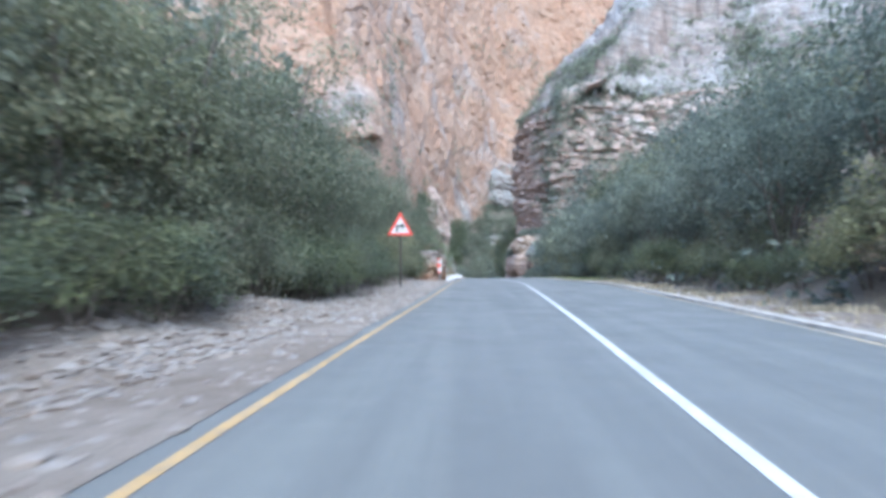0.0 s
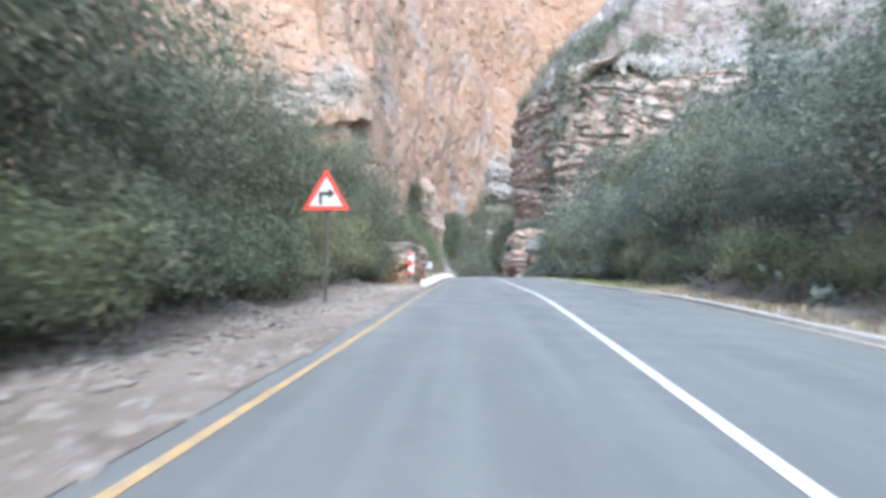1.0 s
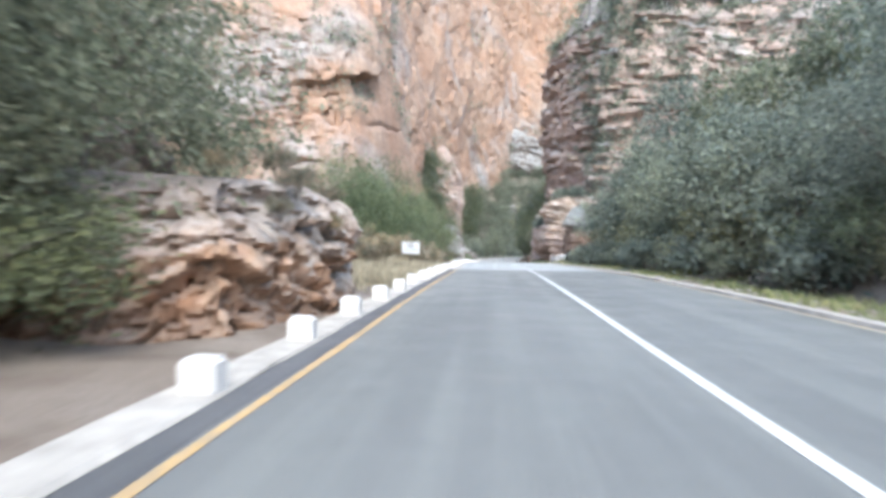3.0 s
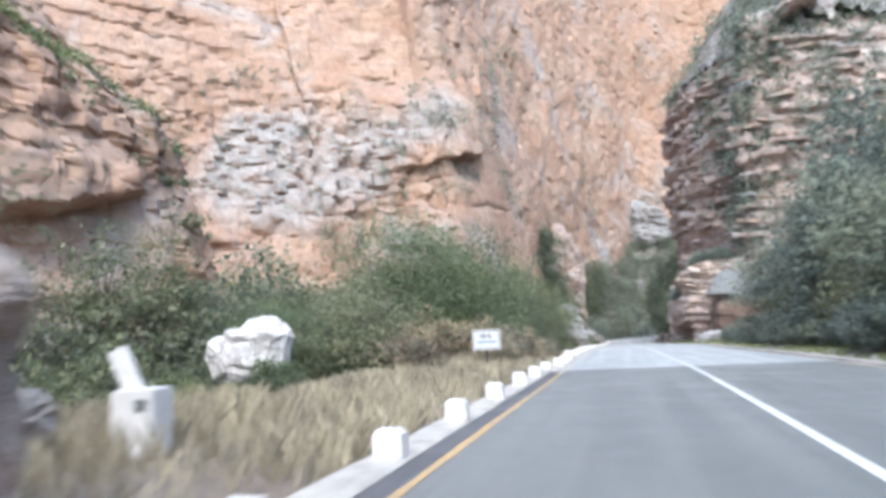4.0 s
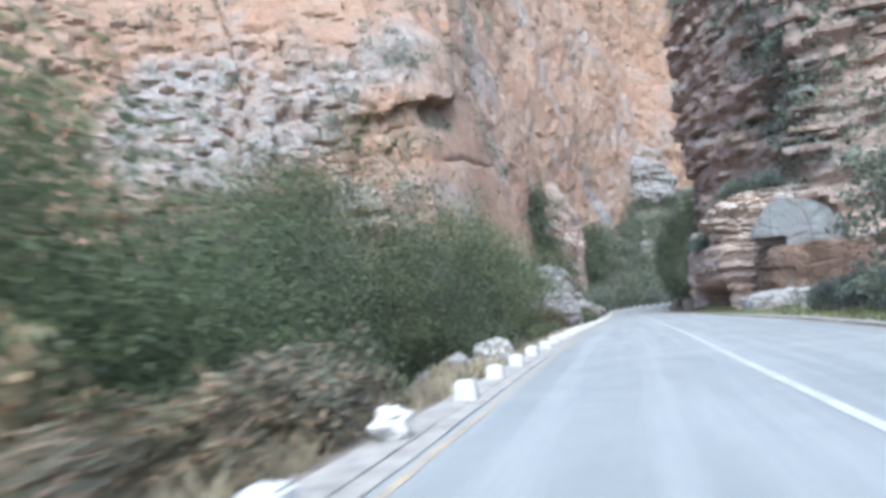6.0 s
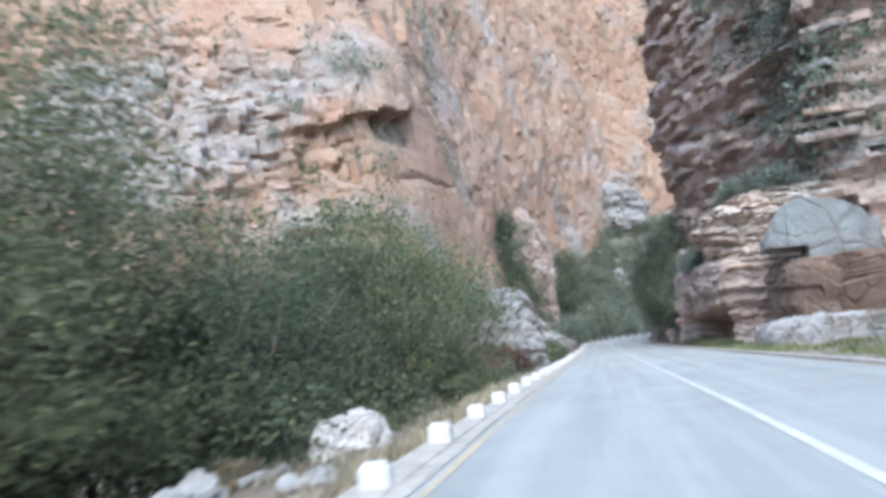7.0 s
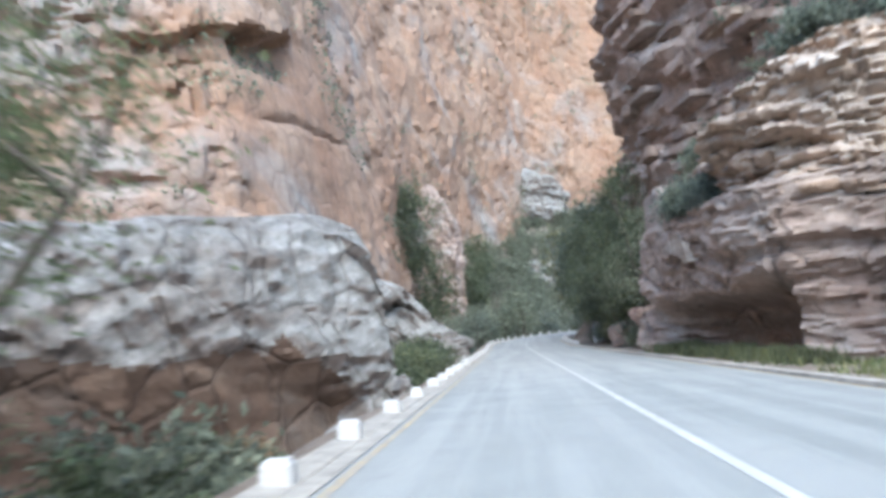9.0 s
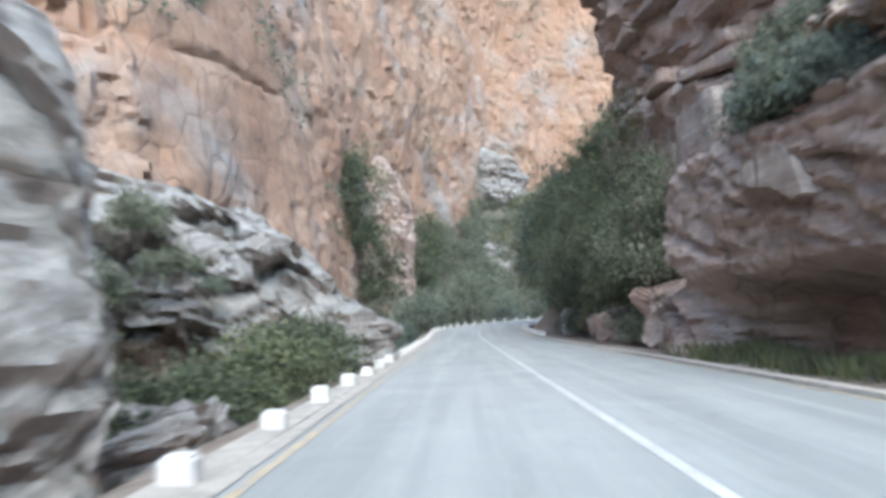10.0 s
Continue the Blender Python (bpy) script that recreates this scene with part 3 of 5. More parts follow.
def overhang(q):
    """The grey shelf with the dark hollow under it, the smooth bay below, the blocky broken ground beside it, and the bedded wall up the gorge side."""
    edge = 38.8 + 0.32 * (q[:, 1] - 203) + 1.1 * vnoise(q, 4.0, 4)
    below = smooth(0.6, -0.6, q[:, 2] - edge)
    notch = smooth(7.0, 4.5, np.abs(q[:, 1] - 205)) * below * smooth(32, 37, q[:, 2])
    bay = smooth(20, 13, np.abs(q[:, 1] - 212)) * below * smooth(8, 18, q[:, 2])
    lip = smooth(14, 7, np.abs(q[:, 1] - 200)) * (1 - below) * smooth(60, 50, q[:, 2])
    beds = smooth(186, 172, q[:, 1]) * smooth(50, 58, q[:, 2])
    step = np.mod(q[:, 2] + 0.1 * q[:, 0] + 2.4 * fbm(q, (30, 30, 12), 3, 14), 5.2) / 5.2
    rubbly = smooth(138, 150, q[:, 1]) * smooth(200, 192, q[:, 1]) * smooth(20, 28, q[:, 2]) * smooth(58, 48, q[:, 2])
    near = np.where(rubbly > 0)[0]
    cell, gap = blocks(q[near] + 0.9 * np.stack([vnoise(q[near], 5.0, 92), vnoise(q[near], 5.0, 93), vnoise(q[near], 5.0, 94)], 1), (2.4, 2.4, 5.0), 91)
    knobs = np.zeros(len(q))
    knobs[near] = rubbly[near] * (1.8 * (cell - 0.5) - 1.0 * (1 - gap))
    # the dark cleft beside the shelf and the low caves at the foot of the broken ground
    cleft = smooth(3.2, 1.0, np.abs(q[:, 1] - 186.5 + 0.25 * (q[:, 2] - 30) + 1.5 * vnoise(q, 5.0, 61))) * smooth(18, 22, q[:, 2]) * smooth(40, 34, q[:, 2])
    caves = smooth(0.2, 0.7, vnoise(q, (9, 9, 5), 63) + 0.35) * smooth(14, 17, q[:, 2]) * smooth(24, 21, q[:, 2] - 0.15 * (q[:, 1] - 172)) * smooth(192, 186, q[:, 1]) * smooth(150, 160, q[:, 1])
    ledge = smooth(0.9, 0.0, np.abs(q[:, 2] - 27.5 - 0.08 * (q[:, 1] - 205) - 0.8 * vnoise(q, 5.0, 66))) * smooth(198, 203, q[:, 1]) * smooth(240, 228, q[:, 1])
    cut = 2.2 * lip - 3.0 * notch - 0.8 * bay - 1.8 * cleft - 2.4 * caves - 0.7 * ledge
    return knobs + cut + beds * (0.35 + 0.75 * smooth(-0.3, 0.4, vnoise(q, (22, 22, 9), 27))) * (smooth(0.0, 0.15, step) * (1 - 0.7 * step) - 0.4), 0.75 * bay + 0.4 * lip


def crag_hollow(q):
    """The orange roof with the hollow under it."""
    roof = 11.0 + 0.28 * (q[:, 1] - 92) + 0.6 * vnoise(q, 4.0, 24)
    here = smooth(82, 86, q[:, 1]) * smooth(105, 101, q[:, 1])
    under = here * smooth(0.4, -0.4, q[:, 2] - roof) * smooth(4.5, 8.5, q[:, 2])
    over = here * smooth(-0.4, 0.4, q[:, 2] - roof) * smooth(19, 15, q[:, 2])
    return 1.0 * over - 2.6 * under, 0.6 * under + 0.4 * over


def slab_bed(q):
    """The wall hangs over the place where the pale slab lies."""
    lip = 6.0 + 0.25 * (q[:, 0] - 13) + 0.4 * vnoise(q, 2.5, 35)
    here = smooth(137, 133.5, q[:, 1]) * smooth(26, 20, q[:, 0])
    under = here * smooth(0.5, -0.5, q[:, 2] - lip)
    return -1.0 * under + 0.5 * here * smooth(-0.5, 0.5, q[:, 2] - lip) * smooth(12, 8, q[:, 2]), 0.5 * under


FAR, FAR_OUT = cliff("cliff_far", [
    (-58, -150, 0.2, -4, 51), (-62, -40, 0.2, -4, 63), (-70, 40, 0.2, -4, 85), (-84, 105, 0.2, -5, 108), (-84, 140, 0.3, -6, 120), (-62, 160, 0.32, -6, 125), (-48, 168, 0.36, -6, 125),
    (-37, 183, 0.25, -6, 128), (-28, 192, 0.14, -6, 131), (-24, 204, 0.1, -7, 140), (-20, 232, 0.1, -7, 160), (-21, 262, 0.1, -6, 180), (-18, 300, 0.06, -5, 200), (-7, 345, 0.03, 5, 215),
    (13, 389, 0.03, 20, 220), (45, 415, 0.05, 25, 210), (100, 425, 0.1, 25, 190), (190, 400, 0.1, 10, 150)],
    1, [(0, 0), (0.26, 0.3), (0.8, 6), (1, 15)], 0.92, ROCK_ORANGE, "towering orange sandstone cliff with grey lichen patches", 11, (0.12, 0.05), 0.66, 2.2, (4.2, 4.2, 7.0), overhang, bedding=0.08, broken=1.15, crease=32.0)

CRAG, CRAG_OUT = cliff("cliff_crag", [
    (-58, 20, 0.2, -2, 92), (-52, 60, 0.25, -3, 80), (-46, 80, 0.12, -3, 52), (-41, 92, 0.06, -4, 44), (-39, 100, 0.06, -4, 41), (-38, 107, 0.06, -5, 41), (-39, 113, 0.1, -5, 38), (-44, 120, 0.2, -5, 22), (-56, 128, 0.3, -5, 9)],
    1, [(0, 0), (0.3, -0.5), (0.66, 1.0), (0.71, 2.5), (1, 13)], 0.5, ROCK_ORANGE, "layered orange crag with grassy ledges", 23, (0.0, -0.1), 0.7, 2.4, (4.2, 4.2, 3.2), crag_hollow, bedding=0.85, crease=32.0)

WALL_LINE = [(150, 40, 0.9, 20), (95, 88, 0.9, 12), (55, 114, 0.7, 4), (32, 127, 0.5, -1), (20, 132, 0.25, -3), (15, 133.2, 0.12, -3.5), (12.6, 134.2, 0.08, -3.5), (11.8, 137, 0.2, -4),
             (11.6, 147, 0.2, -4), (10.2, 158, 0.06, -5), (9.2, 168, 0.0, -5), (9.2, 176, 0, -5), (11.2, 184, 0.05, -5), (18, 191, 0.1, -5), (40, 199, 0.2, -5), (90, 205, 0.3, -5), (150, 210, 0.3, -7)]
BROW = 36.0
WALL, WALL_OUT = cliff("cliff_right", [(x, y, lean, foot, BROW + 3 - foot) for x, y, lean, foot in WALL_LINE],
    -1, [(0, 1.2), (0.38, 1.4), (0.55, 0.6), (0.88, 1.0), (0.95, 2.2), (1, 6.5)], 0.45, ROCK_RED, "dark red-brown bedded rock wall with shrubs", 37, (0.04, 0.02), 0.5, 0.9, (2.8, 2.8, 0.9), slab_bed, 3.0, bedding=1.7, broken=0.8, swell=2.2, crease=30.0)


def upper_slope():
    """The stepped mountainside above the brow of the right-hand wall."""
    line = resample([(x, y, lean * (BROW - foot) + 1.2) for x, y, lean, foot in WALL_LINE], 1.5, 3.0)
    xs, ys = np.arange(6, 170, 0.85), np.arange(40, 215, 0.85)
    gx, gy = np.meshgrid(xs, ys)
    p = np.stack([gx.ravel(), gy.ravel()], 1)
    near = np.concatenate([((p[k:k + 4000, None] - line[None, :, :2]) ** 2).sum(2).argmin(1) for k in range(0, len(p), 4000)])
    tang = np.gradient(line[:, :2], axis=0)
    tang /= np.linalg.norm(tang, axis=1)[:, None]
    inward = np.stack([tang[near, 1], -tang[near, 0]], 1)
    away = np.linalg.norm(p - line[near, :2], axis=1) * np.sign(((p - line[near, :2]) * inward).sum(1))
    d = away - line[near, 2]
    q = np.stack([p[:, 0], p[:, 1], BROW + 1.25 * d], 1)
    inside = smooth(0.5, 8.0, d)
    q[:, 2] += inside * 3.5 * fbm(q, (26, 26, 30), 3, 141)
    bed = q[:, 2] + 0.06 * q[:, 0] + 1.6 * fbm(q, 16.0, 3, 143)
    for size, share in ((3.4, 0.62), (1.3, 0.3)):
        cell = bed / size
        rise = cell - np.floor(cell)
        q[:, 2] += inside * share * size * (smooth(0.35, 0.65, rise) - rise)
    cell, gap = blocks(q, (3.0, 3.0, 2.0), 145)
    q[:, 2] += inside * (1.3 * (cell - 0.5) - 0.5 * (1 - gap)) - 1.2 * (1 - inside)
    q[:, :2] += 0.5 * np.stack([vnoise(q, 2.0, 147), vnoise(q, 2.0, 148)], 1)
    q[:, 2] = np.minimum(q[:, 2], 118 + 4 * vnoise(q, 9.0, 149))
    faces = grid_faces(len(ys), len(xs))
    faces = faces[(d[faces].min(1) > 1.0)]
    used, faces = np.unique(faces, return_inverse=True)
    me = mesh_from("cliff_slope", q[used], faces.reshape(-1, 4), ROCK_LEDGES, False)
    me.set_sharp_from_angle(angle=radians(28))
    tagged(new("cliff_slope", me), "stepped grey-brown rock slope with shrubs above the wall", "cliff", kind="structure")
    return q[used]


SLOPE = upper_slope()


# ---- single rocks ----
def rock(name, size, seed, material, label, bed=0.6, block=1.2, rough=0.2, detail=5, square=0.45, category="rock", shape=None, dip=0.25):
    """A block of broken, bedded rock that stands on its base."""
    bm = bmesh.new()
    bmesh.ops.create_icosphere(bm, subdivisions=detail, radius=1)
    q = np.array([v.co for v in bm.verts])
    faces = np.array([[v.index for v in f.verts] for f in bm.faces])
    bm.free()
    q = np.sign(q) * np.abs(q) ** square
    q /= np.abs(q).max(0)
    q = q * np.asarray(size) / 2
    if shape:
        q = shape(q)
    away = q / np.linalg.norm(q / np.asarray(size), axis=1)[:, None] / np.asarray(size)
    away /= np.linalg.norm(away, axis=1)[:, None]
    s = q + 50 * seed
    warp = fbm(s, 2.5, 3, seed)
    layer = np.floor((s[:, 2] + dip * s[:, 0] + 0.5 * warp) / bed)
    push = 0.9 * (hashed(layer, layer * 0, layer * 0, seed) - 0.5)
    cell, edge = blocks(s + 0.4 * np.stack([warp, -warp, warp], 1), block, seed)
    push += 1.1 * (cell - 0.5) - 0.35 * (1 - edge)
    cell, edge = blocks(s, block * 0.4, seed + 5)
    push += 0.45 * (cell - 0.5) - 0.15 * (1 - edge)
    push += 0.5 * fbm(s, block, 3, seed + 9) + 1.2 * fbm(s, max(size) * 0.45, 2, seed + 13)
    q = q + away * (push * rough)[:, None] * max(0.6, min(size) * 0.45)
    q[:, 2] -= q[:, 2].min()
    me = mesh_from(name, q, faces, material, False)
    me.set_sharp_from_angle(angle=radians(20))
    return tagged(new(name, me), label, category)


def settle(ob, x, y, sink=0.3, turn=0.0, scale=1.0, z=None):
    at = float(ground_height(np.array([x]), np.array([y]))[0]) if z is None else z
    return place(ob, x, y, at - sink, turn, scale)


def leaning(dx, dy, power=1.0):
    """Cuts the top of a rock to a slope."""
    def shape(q):
        u = q[:, 0] * dx + q[:, 1] * dy
        q[:, 2] = np.where(q[:, 2] > 0, q[:, 2] * np.clip(1 + u * power, 0.15, 1.6), q[:, 2])
        return q
    return shape


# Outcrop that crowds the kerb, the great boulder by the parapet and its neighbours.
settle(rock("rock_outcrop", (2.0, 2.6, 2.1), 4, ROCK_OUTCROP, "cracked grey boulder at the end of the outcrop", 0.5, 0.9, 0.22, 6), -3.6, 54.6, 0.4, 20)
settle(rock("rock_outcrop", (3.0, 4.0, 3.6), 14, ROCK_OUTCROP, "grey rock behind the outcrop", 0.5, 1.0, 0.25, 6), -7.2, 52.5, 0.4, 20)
settle(rock("boulder", (2.2, 1.8, 1.8), 5, ROCK_WHITE, "bright white boulder among riverside bushes", 0.6, 0.9, 0.17, 5, 0.5, "boulder", leaning(0.2, 0.05)), -10.5, 70.9, 0, 10, 1.0, -0.45)
settle(rock("boulder", (1.5, 1.0, 0.7), 6, ROCK_GREY, "low pale rock beside the white plinth", 0.5, 0.6, 0.25, 4), -5.6, 57.6, 0.15, 10)
settle(rock("great_boulder", (8.0, 12.0, 13.0), 10, ROCK_GREY, "grey rock fin rising from the river bank", 1.1, 1.8, 0.25, 6, 0.6, "boulder", leaning(-0.1, 0.0)), -13.5, 178.0, 1.0, 10)
settle(rock("rock_fin", (11.0, 14.0, 42.0), 13, ROCK_RED, "grey-brown rock fin at the foot of the cliff", 2.5, 3.0, 0.25, 6, 0.7, "rock", leaning(-0.06, 0.0)), -17.0, 297.0, 3.0, -12)
settle(rock("rock_fin", (24.0, 14.0, 24.0), 15, ROCK_GREY, "grey rock peak at the head of the gorge", 2.5, 4.0, 0.25, 6, 0.75, "rock", leaning(-0.05, 0.0)), 14.0, 386.0, 4.0, 0)


def cave(q):
    """The broad dark hollow under the buttress, shallow towards its far end."""
    brow = -0.75 - 0.05 * (q[:, 1] - 139) + 0.25 * vnoise(q, 2.0, 6)
    into = smooth(0.3, -0.8, q[:, 2] - brow) * smooth(136.5, 139.5, q[:, 1]) * smooth(151.6, 146.5, q[:, 1])
    return -2.6 * into, 0.45 * into


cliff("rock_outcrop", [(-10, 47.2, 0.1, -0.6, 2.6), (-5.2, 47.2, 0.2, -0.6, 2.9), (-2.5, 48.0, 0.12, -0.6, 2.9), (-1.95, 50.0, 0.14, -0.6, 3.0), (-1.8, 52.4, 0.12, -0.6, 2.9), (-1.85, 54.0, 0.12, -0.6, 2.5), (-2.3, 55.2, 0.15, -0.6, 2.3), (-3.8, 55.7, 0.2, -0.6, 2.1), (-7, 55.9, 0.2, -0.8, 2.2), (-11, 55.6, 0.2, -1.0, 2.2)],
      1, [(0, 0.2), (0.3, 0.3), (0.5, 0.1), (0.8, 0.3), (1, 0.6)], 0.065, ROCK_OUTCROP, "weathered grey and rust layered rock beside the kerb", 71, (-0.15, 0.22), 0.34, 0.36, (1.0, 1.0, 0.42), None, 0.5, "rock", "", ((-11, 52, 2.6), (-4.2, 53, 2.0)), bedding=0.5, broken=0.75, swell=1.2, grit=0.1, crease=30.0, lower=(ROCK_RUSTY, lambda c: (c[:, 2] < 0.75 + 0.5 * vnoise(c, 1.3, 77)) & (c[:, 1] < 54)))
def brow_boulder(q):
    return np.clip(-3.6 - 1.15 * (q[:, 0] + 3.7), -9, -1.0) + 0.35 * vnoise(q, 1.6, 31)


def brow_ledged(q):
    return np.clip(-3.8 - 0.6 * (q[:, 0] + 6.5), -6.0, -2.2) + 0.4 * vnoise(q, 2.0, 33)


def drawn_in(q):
    """The hollow under the boulder, rusty and painted dark for shade: its brow comes down towards the road."""
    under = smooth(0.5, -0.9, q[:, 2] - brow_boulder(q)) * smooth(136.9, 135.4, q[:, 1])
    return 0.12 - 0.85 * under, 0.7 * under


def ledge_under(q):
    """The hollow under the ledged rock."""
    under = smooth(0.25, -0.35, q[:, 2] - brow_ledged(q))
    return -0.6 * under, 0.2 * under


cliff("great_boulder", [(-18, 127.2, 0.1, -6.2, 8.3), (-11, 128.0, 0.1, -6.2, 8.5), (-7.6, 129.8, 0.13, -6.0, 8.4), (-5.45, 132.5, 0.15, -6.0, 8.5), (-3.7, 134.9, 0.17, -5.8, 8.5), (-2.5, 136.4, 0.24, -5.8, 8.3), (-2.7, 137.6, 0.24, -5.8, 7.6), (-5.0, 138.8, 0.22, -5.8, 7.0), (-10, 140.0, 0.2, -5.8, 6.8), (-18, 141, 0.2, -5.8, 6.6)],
      1, [(0, 1.0), (0.3, 0.8), (0.5, 0.1), (0.85, 0.0), (1, 0.5)], 0.12, ROCK_GREY, "huge grey fractured boulder beside the parapet, rusty overhang with shade put into its colour", 81, (0.75, 0.1), 0.3, 0.5, (2.6, 2.6, 1.3), drawn_in, 0.4, "boulder", "", ((-18, 134, 2.7), (-6.4, 136.2, 2.4)), 0.93, bedding=0.15, broken=0.6, grit=0.12, crease=32.0, lower=(ROCK_RUST_SHADE, lambda c: (c[:, 2] < brow_boulder(c) - 0.15 + 0.25 * vnoise(c, 0.5, 36)) & (c[:, 1] < 136.2)))
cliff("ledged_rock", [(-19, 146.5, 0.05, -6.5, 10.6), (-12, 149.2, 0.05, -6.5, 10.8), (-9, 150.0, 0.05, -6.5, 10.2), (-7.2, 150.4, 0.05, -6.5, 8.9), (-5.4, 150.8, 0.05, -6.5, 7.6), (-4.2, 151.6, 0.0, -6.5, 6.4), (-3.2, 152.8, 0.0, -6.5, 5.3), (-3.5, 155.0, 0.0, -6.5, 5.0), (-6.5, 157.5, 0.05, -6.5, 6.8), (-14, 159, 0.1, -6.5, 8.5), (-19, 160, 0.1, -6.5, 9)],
      1, [(0, 0.0), (0.7, 0.0), (0.85, 0.3), (1, 0.9)], 0.2, ROCK_GREY, "grey ledged rock above the river bushes, rusty undercut with shade put into its colour", 83, (0.35, 0.2), 0.72, 1.1, (2.9, 2.9, 1.9), ledge_under, 0.5, "boulder", "", ((-19, 153, 4.2), (-6, 154.5, 0.8)), 0.9, bedding=0.3, broken=1.05, grit=0.16, crease=34.0, swell=4.5, lower=(ROCK_RUST_SHADE, lambda c: c[:, 2] < brow_ledged(c)))
cliff("rock_buttress", [(15, 134.8, 0.0, -4.0, 8.0), (9.8, 135.8, 0.0, -4.0, 6.6), (7.8, 137.2, 0.0, -4.0, 6.4), (7.15, 139.2, 0.0, -4.0, 6.6), (7.05, 146, 0.0, -4.2, 6.9), (6.85, 151.0, 0.0, -4.4, 7.0), (7.0, 152.6, 0.0, -4.4, 7.0), (9, 153.6, 0.0, -4.4, 7.4), (15, 154.2, 0.0, -4.4, 8.3)],
      -1, [(0, -0.15), (0.12, -0.1), (0.2, 0.15), (0.42, 0.1), (0.5, 0.0), (0.93, 0.05), (1, 0.2)], 0.13, ROCK_RED, "red-brown bedded rock buttress with a shallow cave", 91, (0.03, -0.04), 0.3, 0.34, (1.8, 1.8, 0.5), cave, 0.35, "rock", "", ((11.5, 139, 3.6), (11.5, 151, 3.2)), 0.965, broken=0.5, grit=0.06, swell=0.7, crease=30.0)


def slab_piece(name, outline, thick, material, label, seed, parent=None, lift=0.06):
    """A flat plate of rock with chipped edges, its face towards the road."""
    bm = plate(outline, thick)
    bmesh.ops.triangulate(bm, faces=bm.faces[:])
    bmesh.ops.subdivide_edges(bm, edges=bm.edges[:], cuts=3, use_grid_fill=True)
    bmesh.ops.triangulate(bm, faces=bm.faces[:])
    for v in bm.verts:
        v.co += Vector((noise.noise(v.co * 2.1 + Vector((seed, 0, 0))), noise.noise(v.co * 1.7 + Vector((0, seed, 0))), noise.noise(v.co * 2.3 + Vector((0, 0, seed))))) * lift
    ob = part(name, bm, material, parent)
    return tagged(ob, label, "" if parent else "rock")


slab_piece("rock_plate", [(-1.9, 1.25), (-1.1, 1.0), (0.2, 0.75), (1.1, 0.4), (1.5, 0.45), (1.2, 1.2), (0.7, 1.65), (0.1, 1.75), (-0.8, 1.5)], 0.7, ROCK_PALE_BEDS, "pale triangular rock plate", 3, MADE["rock_buttress"]).matrix_basis = pose(6.97, 145.3, 0, 0, 0, -88)
slab_piece("rock_slab", [(0, 0), (1.2, -0.05), (2.35, -0.1), (2.25, -1.25), (4.2, -1.3), (6.0, -1.0), (6.3, 1.0), (4.8, 2.3), (2.3, 2.9), (1.3, 2.3), (0.35, 0.9)], 1.2, ROCK_BLUE, "pale blue-grey flat slab leaning against the rock wall", 5, None, 0.1).matrix_basis = pose(9.8, 131.9, 2.6, -14, 0, 4)
# The dark of the recess below the slab is put into the rock's colour.
settle(rock("rock_slab", (7.5, 4.5, 5.2), 23, ROCK_RUST_SHADE, "brown rock under the pale slab, recess shade put into its colour", 0.7, 1.6, 0.12, 6, 0.35, "rock"), 14.2, 133.6, 0.3, 5, 1.0, -3.2)
cliff("upper_ledge", [(15, 135.3, 0.0, 1.5, 5.6), (9.6, 136.0, 0.0, 1.5, 5.2), (8.0, 137.6, 0.0, 1.5, 4.8), (7.4, 139.6, 0.0, 1.5, 4.2), (7.35, 141.2, 0.0, 1.5, 3.6), (8.2, 142.8, 0.0, 1.6, 3.4), (8.8, 146, 0.0, 1.6, 3.6), (8.8, 151.0, 0.0, 1.6, 3.5), (9.6, 152.4, 0.0, 1.6, 3.4), (15, 153.0, 0.0, 1.6, 3.8)],
      -1, [(0, 0), (0.3, 0.1), (0.36, 0.4), (0.62, 0.1), (0.72, 0.0), (0.9, 0.3), (1, 0.9)], 0.12, ROCK_PALE_BEDS, "pale orange-brown thin-bedded rock above the buttress", 95, (0.12, -0.1), 0.4, 0.36, (1.8, 1.8, 0.6), None, 0.4, "", "", ((13.5, 139, 6.4), (13.5, 150, 5.2)), 0.95, broken=0.8)
MADE["upper_ledge"].parent = MADE["rock_buttress"]
settle(rock("block", (2.2, 3.4, 2.2), 22, ROCK_RED, "square brown block on top", 0.8, 1.6, 0.1, 5, 0.22, ""), 8.3, 150.6, 0.15, 2, 1.0, 2.2).parent = MADE["rock_buttress"]
settle(rock("boulder", (1.5, 1.2, 1.1), 61, ROCK_WHITE, "rounded white-streaked boulder on the bank below the kerb", 0.35, 0.5, 0.18, 5, 0.75, "boulder"), -4.95, 103.4, 0.25, 25)
for k, (x, y, w) in enumerate([(-3.7, 97.4, 0.5), (-4.4, 96.4, 0.7), (-3.9, 99.2, 0.6), (-5.0, 98.2, 0.8), (-6.2, 141.5, 1.5), (-4.9, 144.2, 1.1), (-7.5, 144.5, 1.8), (-5.2, 147.5, 1.3), (-4.3, 140.3, 0.8), (-5.6, 139.6, 1.9), (-4.7, 138.9, 1.4), (-6.6, 140.6, 1.6)]):
    settle(rock("boulder", (w, w * 1.2, w * 0.8), 50 + k, ROCK_WHITE if k > 3 and k % 2 else ROCK_GREY, "pale river boulder among bushes", 0.3, 0.45, 0.22 if k < 4 else 0.45, 4, 0.6 if k < 4 else 0.4), x, y, 0.25, 50 * k)
